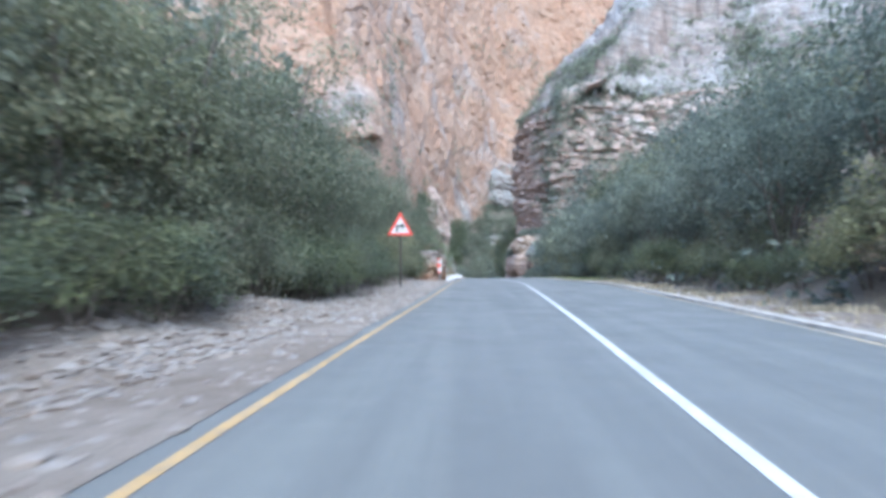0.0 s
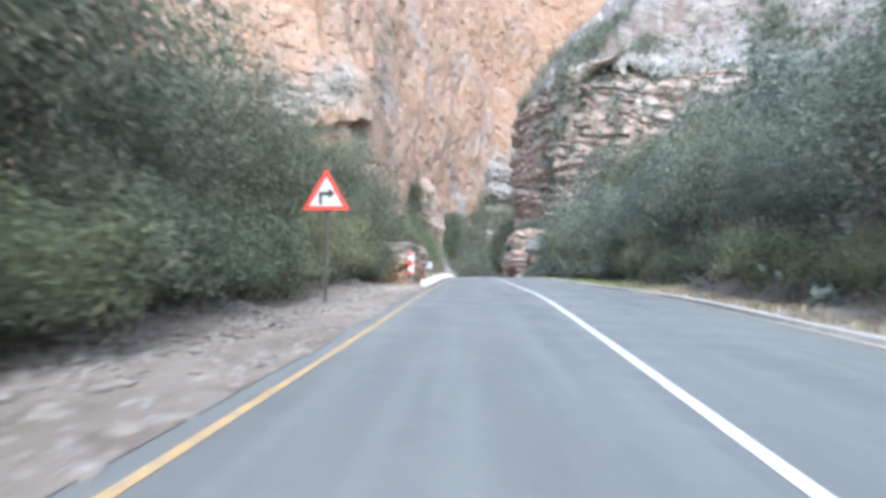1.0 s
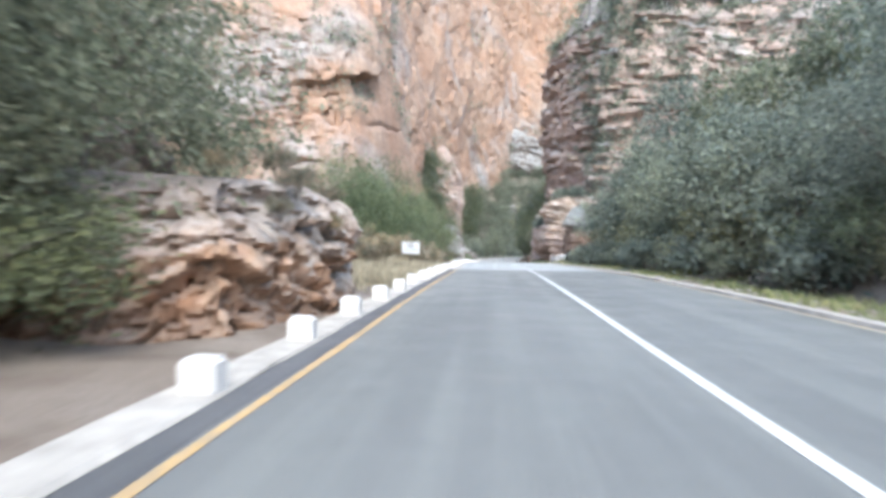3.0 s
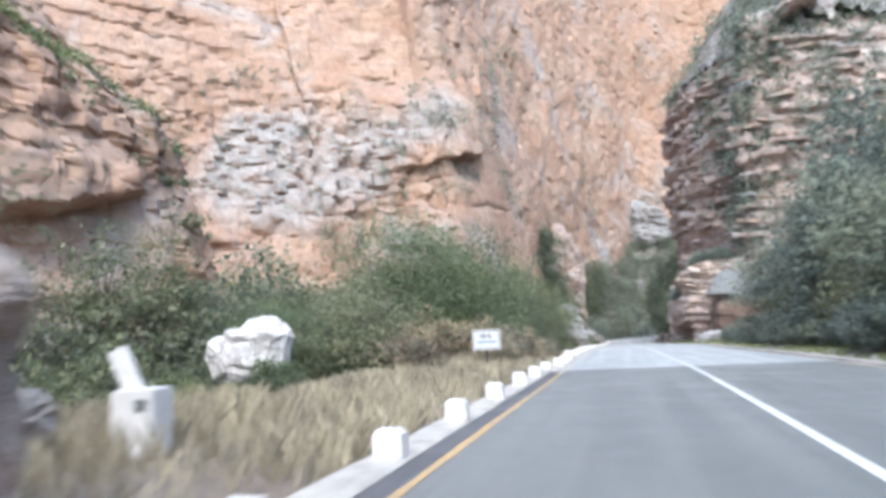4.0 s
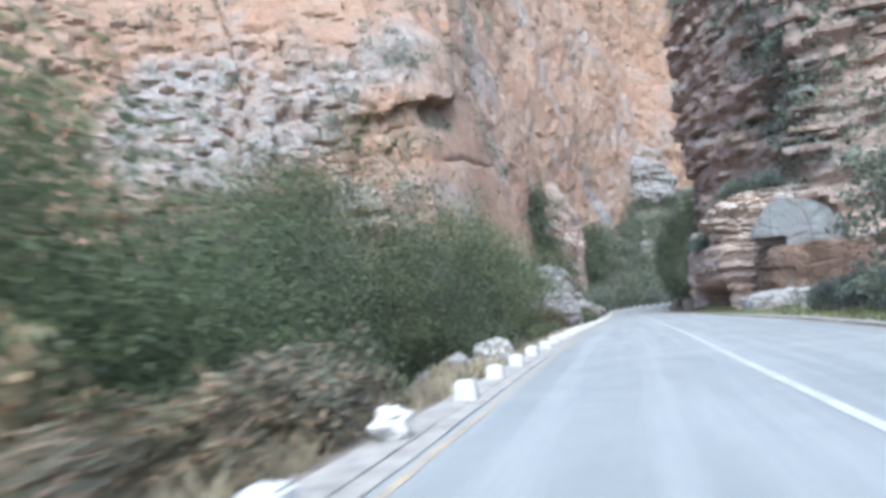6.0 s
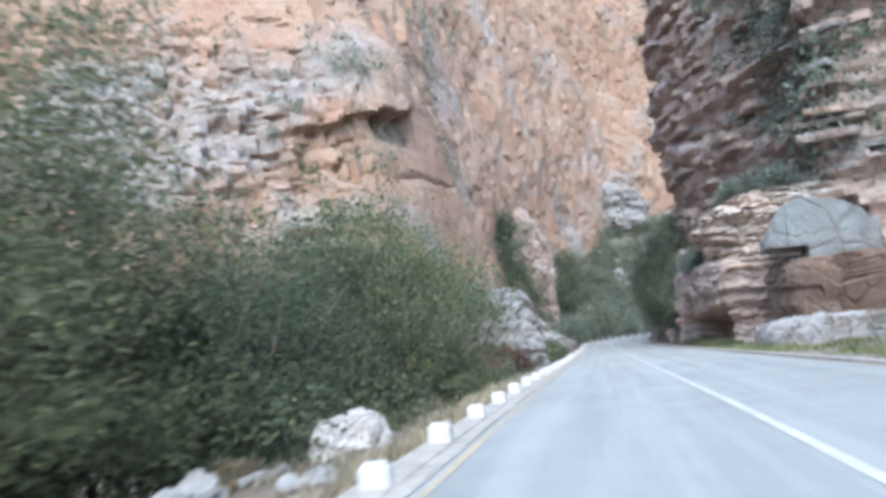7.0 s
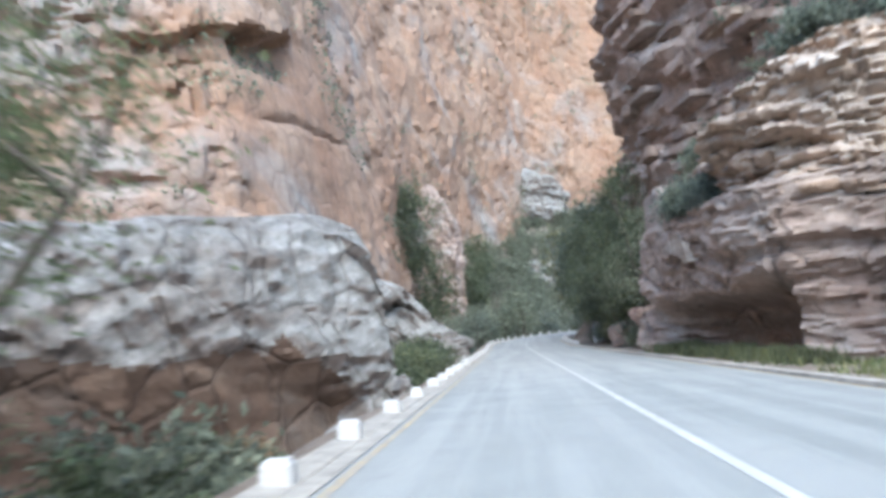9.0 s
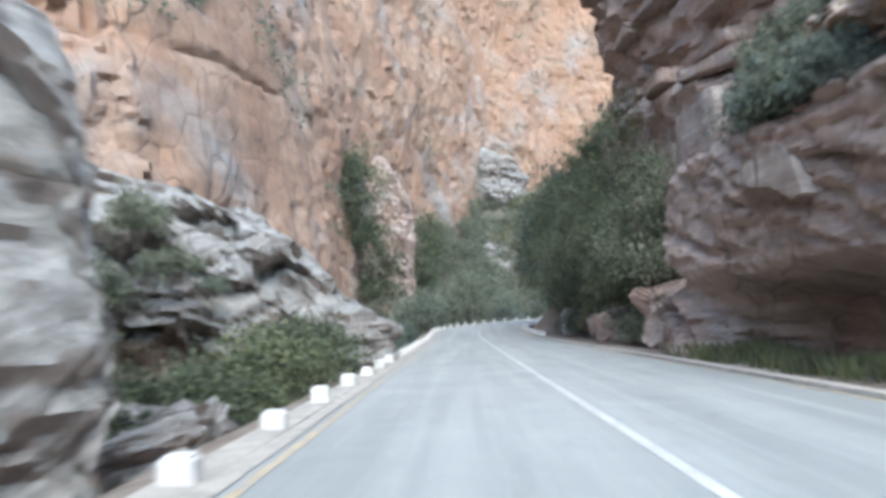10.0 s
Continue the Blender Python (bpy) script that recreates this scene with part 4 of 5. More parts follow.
def ledges(sheet, out, count, seed, parent, where, materials):
    """Flat broken beds that stand out of a rock wall."""
    rng = np.random.default_rng(seed)
    stock = [rock("ledge", (rng.uniform(1.6, 3.0), rng.uniform(2.5, 5.5), rng.uniform(0.45, 1.1)), seed + k, materials[k % len(materials)], "", 0.35, 0.9, 0.16, 4, 0.2, "", None, 0.1).data for k in range(8)]
    for ob in [o for o in bpy.data.objects if o.data in stock]:
        bpy.data.objects.remove(ob)
    i, j = np.nonzero(where(sheet))
    for k in range(count):
        n = int(rng.integers(len(i)))
        p, o = sheet[i[n], j[n]], out[i[n]]
        ob = new("ledge", stock[int(rng.integers(8))])
        ob.matrix_basis = Matrix.LocRotScale((p[0] - 0.35 * o[0], p[1] - 0.35 * o[1], p[2]), Euler((rng.normal() * 0.05 - 0.06, rng.normal() * 0.06, math.atan2(o[1], o[0]) + rng.normal() * 0.12)), (rng.uniform(0.5, 0.95), rng.uniform(0.4, 1.1), rng.uniform(0.4, 1.0)))
        ob.parent = parent


ledges(WALL, WALL_OUT, 170, 301, MADE["cliff_right"], lambda w: (w[..., 1] > 150) & (w[..., 1] < 187) & (w[..., 0] < 20) & (w[..., 2] > 3) & (w[..., 2] < 36), (ROCK_RED, ROCK_RED, ROCK_PALE_BEDS))
ledges(WALL, WALL_OUT, 90, 331, MADE["cliff_right"], lambda w: (w[..., 1] > 118) & (w[..., 1] < 150) & (w[..., 0] < 45) & (w[..., 2] > 7) & (w[..., 2] < 34), (ROCK_RED, ROCK_PALE_BEDS, ROCK_RED, ROCK_GREY))
settle(rock("rock_ledge", (11.0, 3.0, 1.5), 19, ROCK_GREY, "pale rock ledge above the verge", 0.5, 0.9, 0.2, 6, 0.45, "rock"), 13.8, 129.6, 0.2, 6, 1.0, -2.9)
settle(rock("cairn", (1.1, 1.1, 2.2), 20, ROCK_WHITE, "small stack of pale stones at the roadside", 0.5, 0.6, 0.3, 4, 0.6, "rock"), 7.7, 180.0, 0.1)
for k, (x, y, w, h) in enumerate([(8.6, 158, 2.4, 2.6), (8.2, 165, 2.0, 1.9), (8.6, 171, 1.8, 1.4), (9.6, 176, 2.2, 2.2), (8.0, 154.5, 1.6, 1.5)]):
    settle(rock("boulder", (w, w * 1.3, h), 30 + k, ROCK_RED, "rough red-brown roadside boulder", 0.4, 0.7, 0.3, 4), x, y, 0.2, 40 * k)


# ---- plants ----
def leaves(centres, outward, length, width, rng, droop=0.2):
    """Folded leaf blades: one quad each."""
    n = len(centres)
    axis = rng.normal(size=(n, 3)) + outward * 0.4
    axis[:, 2] -= droop
    axis /= np.linalg.norm(axis, axis=1)[:, None]
    up = rng.normal(size=(n, 3)) * 0.55 + outward * 0.9 + np.array([0, 0, 0.5])
    sidew = np.cross(axis, up)
    sidew /= np.linalg.norm(sidew, axis=1)[:, None] + 1e-6
    up = np.cross(sidew, axis)
    s = rng.uniform(0.7, 1.35, (n, 1))
    L, W = axis * length * s, sidew * width * 0.5 * s
    v = np.stack([centres, centres + 0.5 * L + W + 0.12 * up * width, centres + L, centres + 0.5 * L - W + 0.12 * up * width], 1)
    return v.reshape(-1, 3), np.arange(4 * n).reshape(n, 4)


def tube(points, radii, sides=5):
    points = np.asarray(points, float)
    t = np.gradient(points, axis=0)
    t /= np.linalg.norm(t, axis=1)[:, None]
    a = np.cross(t, (0.3, 0.9, 0.1))
    a /= np.linalg.norm(a, axis=1)[:, None]
    b = np.cross(t, a)
    w = np.linspace(0, 2 * np.pi, sides, endpoint=False)
    ring = a[:, None] * np.cos(w)[None, :, None] + b[:, None] * np.sin(w)[None, :, None]
    v = points[:, None] + ring * np.asarray(radii)[:, None, None]
    i = np.arange(len(points) * sides).reshape(len(points), sides)
    j = np.roll(i, -1, axis=1)
    f = np.stack([i[:-1], j[:-1], j[1:], i[1:]], -1).reshape(-1, 4)
    return v.reshape(-1, 3), f


def join(pieces):
    verts, faces, n = [], [], 0
    for v, f in pieces:
        verts.append(v)
        faces.append(f + n)
        n += len(v)
    return np.concatenate(verts), np.concatenate(faces)


def plant(name, seed, height, spread, bare, stems, clumps, per_clump, leaf, material, label, category, loose=0.33, droop=0.2):
    """A tree or bush: forked tapering stems, and a crown of leaf clumps with gaps and an uneven outline."""
    rng = np.random.default_rng(seed)
    root = new(name)
    wood, tips = [], []
    for k in range(stems):
        a = 2 * np.pi * (k + rng.uniform(0, 0.7)) / stems
        reach = spread * rng.uniform(0.15, 0.5) * (0 if stems == 1 else 1)
        end = np.array([np.cos(a) * reach, np.sin(a) * reach, height * rng.uniform(0.62, 0.85)])
        u = np.linspace(0, 1, 8)[:, None]
        start = np.array([np.cos(a), np.sin(a), 0]) * 0.05 * spread * (stems > 1) + np.array([0, 0, -0.25])
        bow = np.stack([np.sin(u[:, 0] * 5 + seed + k), np.cos(u[:, 0] * 4 + k), 0 * u[:, 0]], 1) * 0.04 * height * u
        line = start + (end - start) * u ** np.array([1.5, 1.5, 1.0]) + bow
        r = height * 0.018 * rng.uniform(0.8, 1.2) * (1.5 if stems == 1 else 1)
        wood.append(tube(line, r * (1.05 - 0.85 * u[:, 0])))
        for m in range(2):
            at = line[rng.integers(3, 7)]
            aim = np.array([*(rng.normal(size=2).clip(-1, 1) * spread * 0.24), rng.uniform(0.1, 0.32) * height])
            w = np.linspace(0, 1, 5)[:, None]
            limb = at + aim * w + np.array([0, 0, -0.05 * height]) * w * w
            wood.append(tube(limb, r * 0.45 * (1.0 - 0.8 * w[:, 0]), 4))
            tips.append(limb[-1])
    mesh_part("trunk", mesh_from("trunk", *join(wood), BARK, False), root, "grey-brown bark")
    d = rng.normal(size=(clumps, 3))
    d[:, 2] = np.abs(d[:, 2]) * 1.1 - 0.35
    d /= np.linalg.norm(d, axis=1)[:, None]
    lump = 1 + 0.28 * np.sin(d[:, 0] * 4 + seed) * np.cos(d[:, 1] * 3.3 + 2 * seed) + 0.14 * rng.normal(size=clumps)
    radius = rng.uniform(0.5, 1.0, clumps) ** 0.5 * lump
    middle = bare + (height - bare) * 0.46
    c = d * radius[:, None] * np.array([spread / 2, spread / 2, (height - bare) * 0.54]) + np.array([0, 0, middle])
    c[:, 2] = np.maximum(c[:, 2], bare * 0.7 + 0.12)
    c[: len(tips)] = np.array(tips)[:clumps]
    size = loose * rng.uniform(0.6, 1.4, (clumps, 1, 1)) * spread / 4
    at = (c[:, None] + rng.normal(size=(clumps, per_clump, 3)) * size * np.array([1, 1, 0.7])).reshape(-1, 3)
    at[:, 2] = np.maximum(at[:, 2], 0.04)
    outward = at - np.array([0, 0, middle])
    outward /= np.linalg.norm(outward, axis=1)[:, None] + 1e-6
    mesh_part("crown", mesh_from("crown", *leaves(at, outward, leaf, leaf * 0.48, rng, droop), material), root)
    return tagged(root, label, category)


def kinds(make, count):
    return [make(k) for k in range(count)]


TREES_OLIVE = kinds(lambda k: plant("tree", 100 + k, 6.4 + 0.5 * k, 4.6 + 0.4 * k, 0.5, 3 + k % 2, 84, 23, 0.35, LEAF_OLIVE, "dense olive-green wild tree leafy to the ground", "tree"), 3)
TREES_NEAR = kinds(lambda k: plant("tree", 110 + k, 6.6 + 0.5 * k, 4.8 + 0.4 * k, 0.4, 4, 150, 84, 0.125, LEAF_OLIVE, "dense olive-green tree at the edge of the shoulder", "tree", 0.3), 2)
TREES_GREY = kinds(lambda k: plant("tree", 120 + k, 6.0 + 0.8 * k, 5.0, 0.4, 4, 84, 23, 0.35, LEAF_GREY, "grey-green wild tree on the hillside", "tree"), 3)
TREES_FINE = kinds(lambda k: plant("tree", 130 + k, 6.6 + 0.6 * k, 5.0, 0.4, 4, 165, 54, 0.165, LEAF_GREY, "dense grey-green tree with small leaves", "tree", 0.31), 2)
TREES_FRESH = kinds(lambda k: plant("tree", 140 + k, 6.0 + 0.6 * k, 6.0, 0.9, 3, 155, 104, 0.106, LEAF_FRESH, "light feathery green riverside tree", "tree", 0.34, 0.5), 2)
TREES_SLENDER = kinds(lambda k: plant("tree", 150 + k, 9.6 + 0.7 * k, 4.8, 4.0, 3, 130, 62, 0.115, LEAF_FRESH, "slender feathery tree with a thin open crown", "tree", 0.36, 0.5), 2)
BUSHES = kinds(lambda k: plant("bush", 160 + k, 2.3 + 0.3 * k, 3.0, 0.05, 4, 62, 28, 0.24, LEAF_OLIVE, "dense dark green bush", "bush"), 2)
BUSHES_GREY = kinds(lambda k: plant("bush", 180 + k, 2.0 + 0.4 * k, 2.8, 0.05, 4, 62, 28, 0.23, LEAF_GREY, "grey-green bush by the roadside", "bush"), 2)
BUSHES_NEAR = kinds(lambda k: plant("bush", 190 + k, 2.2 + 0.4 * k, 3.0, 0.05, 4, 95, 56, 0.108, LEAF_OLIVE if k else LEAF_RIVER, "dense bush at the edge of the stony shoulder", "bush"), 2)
BUSHES_FRESH = kinds(lambda k: plant("bush", 200 + k, 1.8 + 0.3 * k, 2.2, 0.05, 4, 60, 34, 0.17, LEAF_FRESH, "fresh green bush on the river bank", "bush"), 2)
BUSHES_DRY = kinds(lambda k: plant("bush", 220 + k, 1.5 + 0.2 * k, 2.0, 0.05, 5, 70, 40, 0.13, LEAF_DRY, "bush with browning leaves below the parapet", "bush"), 2)
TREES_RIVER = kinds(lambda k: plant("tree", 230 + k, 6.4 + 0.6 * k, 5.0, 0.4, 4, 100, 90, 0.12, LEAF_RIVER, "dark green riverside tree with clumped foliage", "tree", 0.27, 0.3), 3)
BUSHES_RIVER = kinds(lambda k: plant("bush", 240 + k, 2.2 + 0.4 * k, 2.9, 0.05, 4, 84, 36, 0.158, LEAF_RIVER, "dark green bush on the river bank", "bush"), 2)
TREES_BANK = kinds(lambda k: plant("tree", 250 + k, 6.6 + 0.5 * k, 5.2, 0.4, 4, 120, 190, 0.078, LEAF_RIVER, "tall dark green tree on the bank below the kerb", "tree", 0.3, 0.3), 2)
USED = set()
RNG = np.random.default_rng(7)


def grow(stock, x, y, scale=1.0, sink=0.05, z=None):
    """Sets one plant of a stock on the ground; the first one is used itself, later ones are copies."""
    pick = stock[int(RNG.integers(len(stock)))]
    at = float(ground_height(np.array([x]), np.array([y]))[0]) if z is None else z
    s = scale * RNG.uniform(0.85, 1.15)
    m = Matrix.LocRotScale((x, y, at - sink), Euler((RNG.normal() * 0.04, RNG.normal() * 0.04, RNG.uniform(0, 6.28))), (s, s, s * RNG.uniform(0.92, 1.1)))
    if pick.name in USED:
        ob = copy_thing(pick, Matrix.Identity(4))
    else:
        ob = pick
        USED.add(pick.name)
    ob.matrix_basis = m
    return ob


def row(stock, y0, y1, step, x, jitter, scale=1.0, vary=0.0):
    y = y0
    while y < y1:
        grow(stock, x + RNG.uniform(-jitter, jitter), y + RNG.uniform(-0.3, 0.3) * step, scale * (1 + vary * RNG.uniform(-1, 1)))
        y += step


# Left: thicket behind the stony shoulder.
def thicket_edge(y):
    """Where the thicket ends against the stony shoulder."""
    return float(np.interp(y, [-8, 8, 14, 20, 25, 31, 36, 41, 47], [-6.0, -5.1, -4.2, -3.6, -3.2, -3.7, -3.4, -3.2, -3.9]))


def thicket(stock, y0, y1, step, back, jitter, scale, vary=0.12):
    y = y0
    while y < y1:
        grow(stock, thicket_edge(y) - back + RNG.uniform(-jitter, jitter), y + RNG.uniform(-0.3, 0.3) * step, scale * (1 + vary * RNG.uniform(-1, 1)))
        y += step


thicket(BUSHES_NEAR, 6, 46, 1.9, 1.3, 0.25, 0.8)
thicket(BUSHES_NEAR, 7, 47, 2.6, 2.6, 0.4, 1.0)
thicket(TREES_NEAR, 9, 28, 3.2, 3.8, 0.5, 1.15)
thicket(TREES_NEAR, 28, 48, 3.2, 3.4, 0.5, 0.84)
thicket(TREES_OLIVE + TREES_GREY, 8, 28, 4.2, 7.0, 0.9, 1.26)
thicket(TREES_OLIVE + TREES_GREY, 28, 50, 4.2, 6.8, 0.9, 0.95)
row(TREES_OLIVE, -8, 8, 3.5, -9.0, 0.6, 1.0)
for x, y, s in [(-5.4, 47, 0.9), (-6, 49, 1.0)]:
    grow(BUSHES_NEAR, x, y, s)
for x, y, s in [(-8.5, 48.5, 0.95), (-5.9, 49.6, 0.98), (-6.4, 46.4, 0.95), (-7.6, 52.6, 0.95), (-9.0, 56.6, 0.95)]:
    grow(TREES_NEAR, x, y, s)
for x, y, s in [(10.6, 17.0, 1.0), (11.0, 14.8, 1.2)]:
    grow(BUSHES_DRY, x, y, s)
# Right: wooded hillside.
row(TREES_FINE, 14, 66, 3.4, 12.2, 1.0, 0.85, 0.28)
row(TREES_GREY, 66, 96, 3.4, 12.2, 1.0, 0.9, 0.25)
row(TREES_GREY + TREES_OLIVE, 12, 104, 5.0, 17.0, 1.6, 1.05, 0.3)
row(TREES_GREY, 20, 108, 10.0, 23.5, 2.0, 1.15)
row(BUSHES_NEAR, 16, 60, 2.6, 10.2, 0.5, 0.9, 0.3)
row(BUSHES_GREY + BUSHES, 60, 100, 2.6, 10.2, 0.5, 0.95)
row(TREES_GREY, 62, 108, 4.0, 10.6, 0.5, 0.8)
row(BUSHES_GREY, 66, 112, 3.0, 8.9, 0.3, 0.8)
# Riverside below the parapet.
for x, y, s in [(-11.5, 75, 0.8), (-14, 79, 0.95), (-9.5, 80, 0.75), (-12, 85, 0.9), (-17, 74, 0.9), (-18, 84, 1.1), (-8.5, 86, 0.85), (-22, 92, 1.2), (-8.1, 79.5, 1.18), (-8.4, 81.2, 1.28), (-8.6, 83.5, 1.15), (-7.6, 88, 1.1), (-9.5, 92, 1.1)]:
    grow(TREES_FRESH if x > -15 else TREES_OLIVE, x, y, s)
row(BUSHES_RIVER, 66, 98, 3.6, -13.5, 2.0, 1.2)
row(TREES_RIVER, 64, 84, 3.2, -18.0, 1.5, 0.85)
row(BUSHES, 62, 98, 5.0, -18.5, 2.0, 1.4)
for x, y, w in [(-8.0, 74.6, 1.2), (-9.8, 74.2, 1.3), (-7.2, 77.2, 1.2), (-11.6, 74.0, 1.2)]:
    grow(BUSHES_NEAR, x, y, w)
row(BUSHES_DRY, 75, 85, 1.5, -3.55, 0.25, 0.6)
row(BUSHES_DRY, 74.5, 84, 1.7, -4.5, 0.4, 0.85)
row(BUSHES_DRY, 72, 79, 1.8, -6.0, 0.5, 0.9)
for x, y, w in [(-3.3, 84.2, 0.75), (-3.5, 86.6, 0.7), (-4.3, 85.4, 1.0), (-3.5, 79.0, 0.7), (-4.3, 79.8, 0.9), (-4.8, 77.6, 1.0)]:
    grow(BUSHES_DRY, x, y, w)
row(BUSHES_FRESH, 84, 93, 2.0, -6.2, 0.8, 1.0)
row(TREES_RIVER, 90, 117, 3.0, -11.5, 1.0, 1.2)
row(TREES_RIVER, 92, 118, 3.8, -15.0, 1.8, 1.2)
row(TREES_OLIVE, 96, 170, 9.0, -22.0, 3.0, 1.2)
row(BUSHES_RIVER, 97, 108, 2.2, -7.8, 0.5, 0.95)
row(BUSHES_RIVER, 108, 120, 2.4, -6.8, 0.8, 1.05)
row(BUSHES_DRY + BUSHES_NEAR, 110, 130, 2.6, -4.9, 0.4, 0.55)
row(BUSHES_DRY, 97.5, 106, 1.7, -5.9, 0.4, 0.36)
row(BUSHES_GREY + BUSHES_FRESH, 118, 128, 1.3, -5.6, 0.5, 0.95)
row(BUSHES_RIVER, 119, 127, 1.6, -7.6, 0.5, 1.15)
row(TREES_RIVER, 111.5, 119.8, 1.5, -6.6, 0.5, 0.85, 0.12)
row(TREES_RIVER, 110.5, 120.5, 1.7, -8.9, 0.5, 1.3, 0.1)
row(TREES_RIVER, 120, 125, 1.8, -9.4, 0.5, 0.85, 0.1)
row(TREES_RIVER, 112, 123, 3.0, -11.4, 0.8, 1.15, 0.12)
for x, y, s in [(-9.6, 118.4, 1.1), (-7.4, 121.2, 1.12), (-6.4, 121.8, 0.92), (-8.4, 119.6, 1.1), (-7.0, 119.4, 0.95)]:
    grow(TREES_SLENDER, x, y, s)
for x, y, s in [(-9.6, 97.4, 1.3), (-9.4, 93.6, 1.15), (-9.8, 107.5, 1.2), (-10.2, 100.4, 1.65), (-9.2, 102.6, 1.45), (-8.8, 105.0, 1.2)]:
    grow(TREES_BANK, x, y, s)
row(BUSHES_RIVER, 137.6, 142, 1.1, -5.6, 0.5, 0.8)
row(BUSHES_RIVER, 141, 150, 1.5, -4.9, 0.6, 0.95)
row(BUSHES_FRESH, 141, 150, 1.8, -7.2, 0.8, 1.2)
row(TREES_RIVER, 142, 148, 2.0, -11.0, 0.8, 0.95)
row(BUSHES_GREY + BUSHES, 150, 205, 3.6, -6.5, 1.2, 1.0)
row(TREES_GREY, 165, 215, 5.0, -10.5, 2.0, 0.9)
for x, y, s, z in [(8.0, 143.6, 0.75, 2.3), (8.1, 144.9, 0.85, 2.3), (7.8, 146.3, 0.7, 2.3), (8.2, 147.6, 0.75, 2.3), (7.6, 142.6, 0.45, 2.2), (9.6, 144.5, 0.8, 4.4), (10.2, 148.0, 0.9, 4.6), (9.4, 141.6, 0.5, 4.9), (10.4, 151.0, 0.8, 4.6), (12.2, 136.6, 0.9, 6.4), (10.6, 138.6, 1.0, 6.0), (9.6, 139.6, 0.8, 5.4), (11.4, 140.5, 1.1, 5.8), (10.2, 137.4, 0.8, 6.2)]:
    grow(BUSHES_GREY, x, y, s, 0.1, z)
for x, y, s, z in [(-8.6, 149.6, 0.5, -0.6), (-9.4, 149.4, 0.6, 0.6), (-7.4, 150.0, 0.3, -1.0), (-10.6, 149.0, 0.7, -1.5)]:
    grow(BUSHES_GREY, x, y, s, 0.1, z)
for x, y, s, z in [(-2.6, 49.6, 0.22, 1.5), (-2.7, 50.8, 0.26, 1.9), (-2.5, 52.3, 0.2, 1.3), (-3.3, 51.6, 0.3, 2.3), (-2.9, 53.6, 0.22, 1.8), (-3.6, 49.6, 0.2, 2.2)]:
    grow(BUSHES_DRY, x, y, s, 0.1, z)
# Beyond the buttress and at the head of the gorge.
row(TREES_RIVER + TREES_FINE, 160, 190, 2.4, 9.2, 0.6, 1.15)
row(TREES_RIVER, 166, 192, 3.0, 10.5, 0.6, 1.5)
row(BUSHES_GREY + BUSHES, 158, 178, 3.2, 8.2, 0.4, 0.8)
for k in range(26):
    swing, turn = RNG.uniform(11, 20), radians(RNG.uniform(0, 62))
    grow(TREES_OLIVE + TREES_GREY, 27.2 - swing * math.cos(turn), STRAIGHT_END + swing * math.sin(turn), RNG.uniform(0.95, 1.5))
for k in range(30):
    swing, turn = RNG.uniform(33, 44), radians(RNG.uniform(0, 70))
    grow(TREES_GREY + BUSHES_GREY, 27.2 - swing * math.cos(turn), STRAIGHT_END + swing * math.sin(turn), RNG.uniform(0.6, 0.95))


def far_woods(name, seed, spots, label):
    """Woods too far to tell tree from tree: crowns of leaf clumps over the slope."""
    rng = np.random.default_rng(seed)
    x, y, h = spots(rng)
    n, clumps, per = len(x), 44, 11
    base = np.stack([x, y, ground_height(x, y)], 1)
    d = rng.normal(size=(n, clumps, 3))
    d /= np.linalg.norm(d, axis=2)[..., None]
    c = d * (rng.uniform(0.3, 1.0, (n, clumps, 1)) ** 0.5) * (h[:, None, None] * np.array([0.4, 0.4, 0.48])) * rng.uniform(0.75, 1.25, (n, 1, 3))
    c = base[:, None] + c + np.array([0, 0, 0.5]) * h[:, None, None]
    at = (c[:, :, None] + rng.normal(size=(n, clumps, per, 3)) * (0.075 * h[:, None, None, None])).reshape(-1, 3)
    outward = (at.reshape(n, -1, 3) - base[:, None] - np.array([0, 0, 0.45]) * h[:, None, None]).reshape(-1, 3)
    outward /= np.linalg.norm(outward, axis=1)[:, None] + 1e-6
    return tagged(new(name, mesh_from(name, *leaves(at, outward, 0.62, 0.34, rng), LEAF_GREY)), label, "woods", kind="stuff")


def gorge_woods(rng):
    x = np.concatenate([rng.uniform(-14, 44, 70), rng.uniform(-16, 48, 230)])
    y = np.concatenate([rng.uniform(234, 298, 70), rng.uniform(298, 384, 230)])
    keep = rng.uniform(size=300) < 0.75 + 0.3 * np.sin(x * 0.35) * np.sin(y * 0.13)
    return x[keep], y[keep], rng.uniform(3.5, 9.5, 300)[keep]


far_woods("woods", 311, gorge_woods, "grey-green woods on the talus at the head of the gorge")


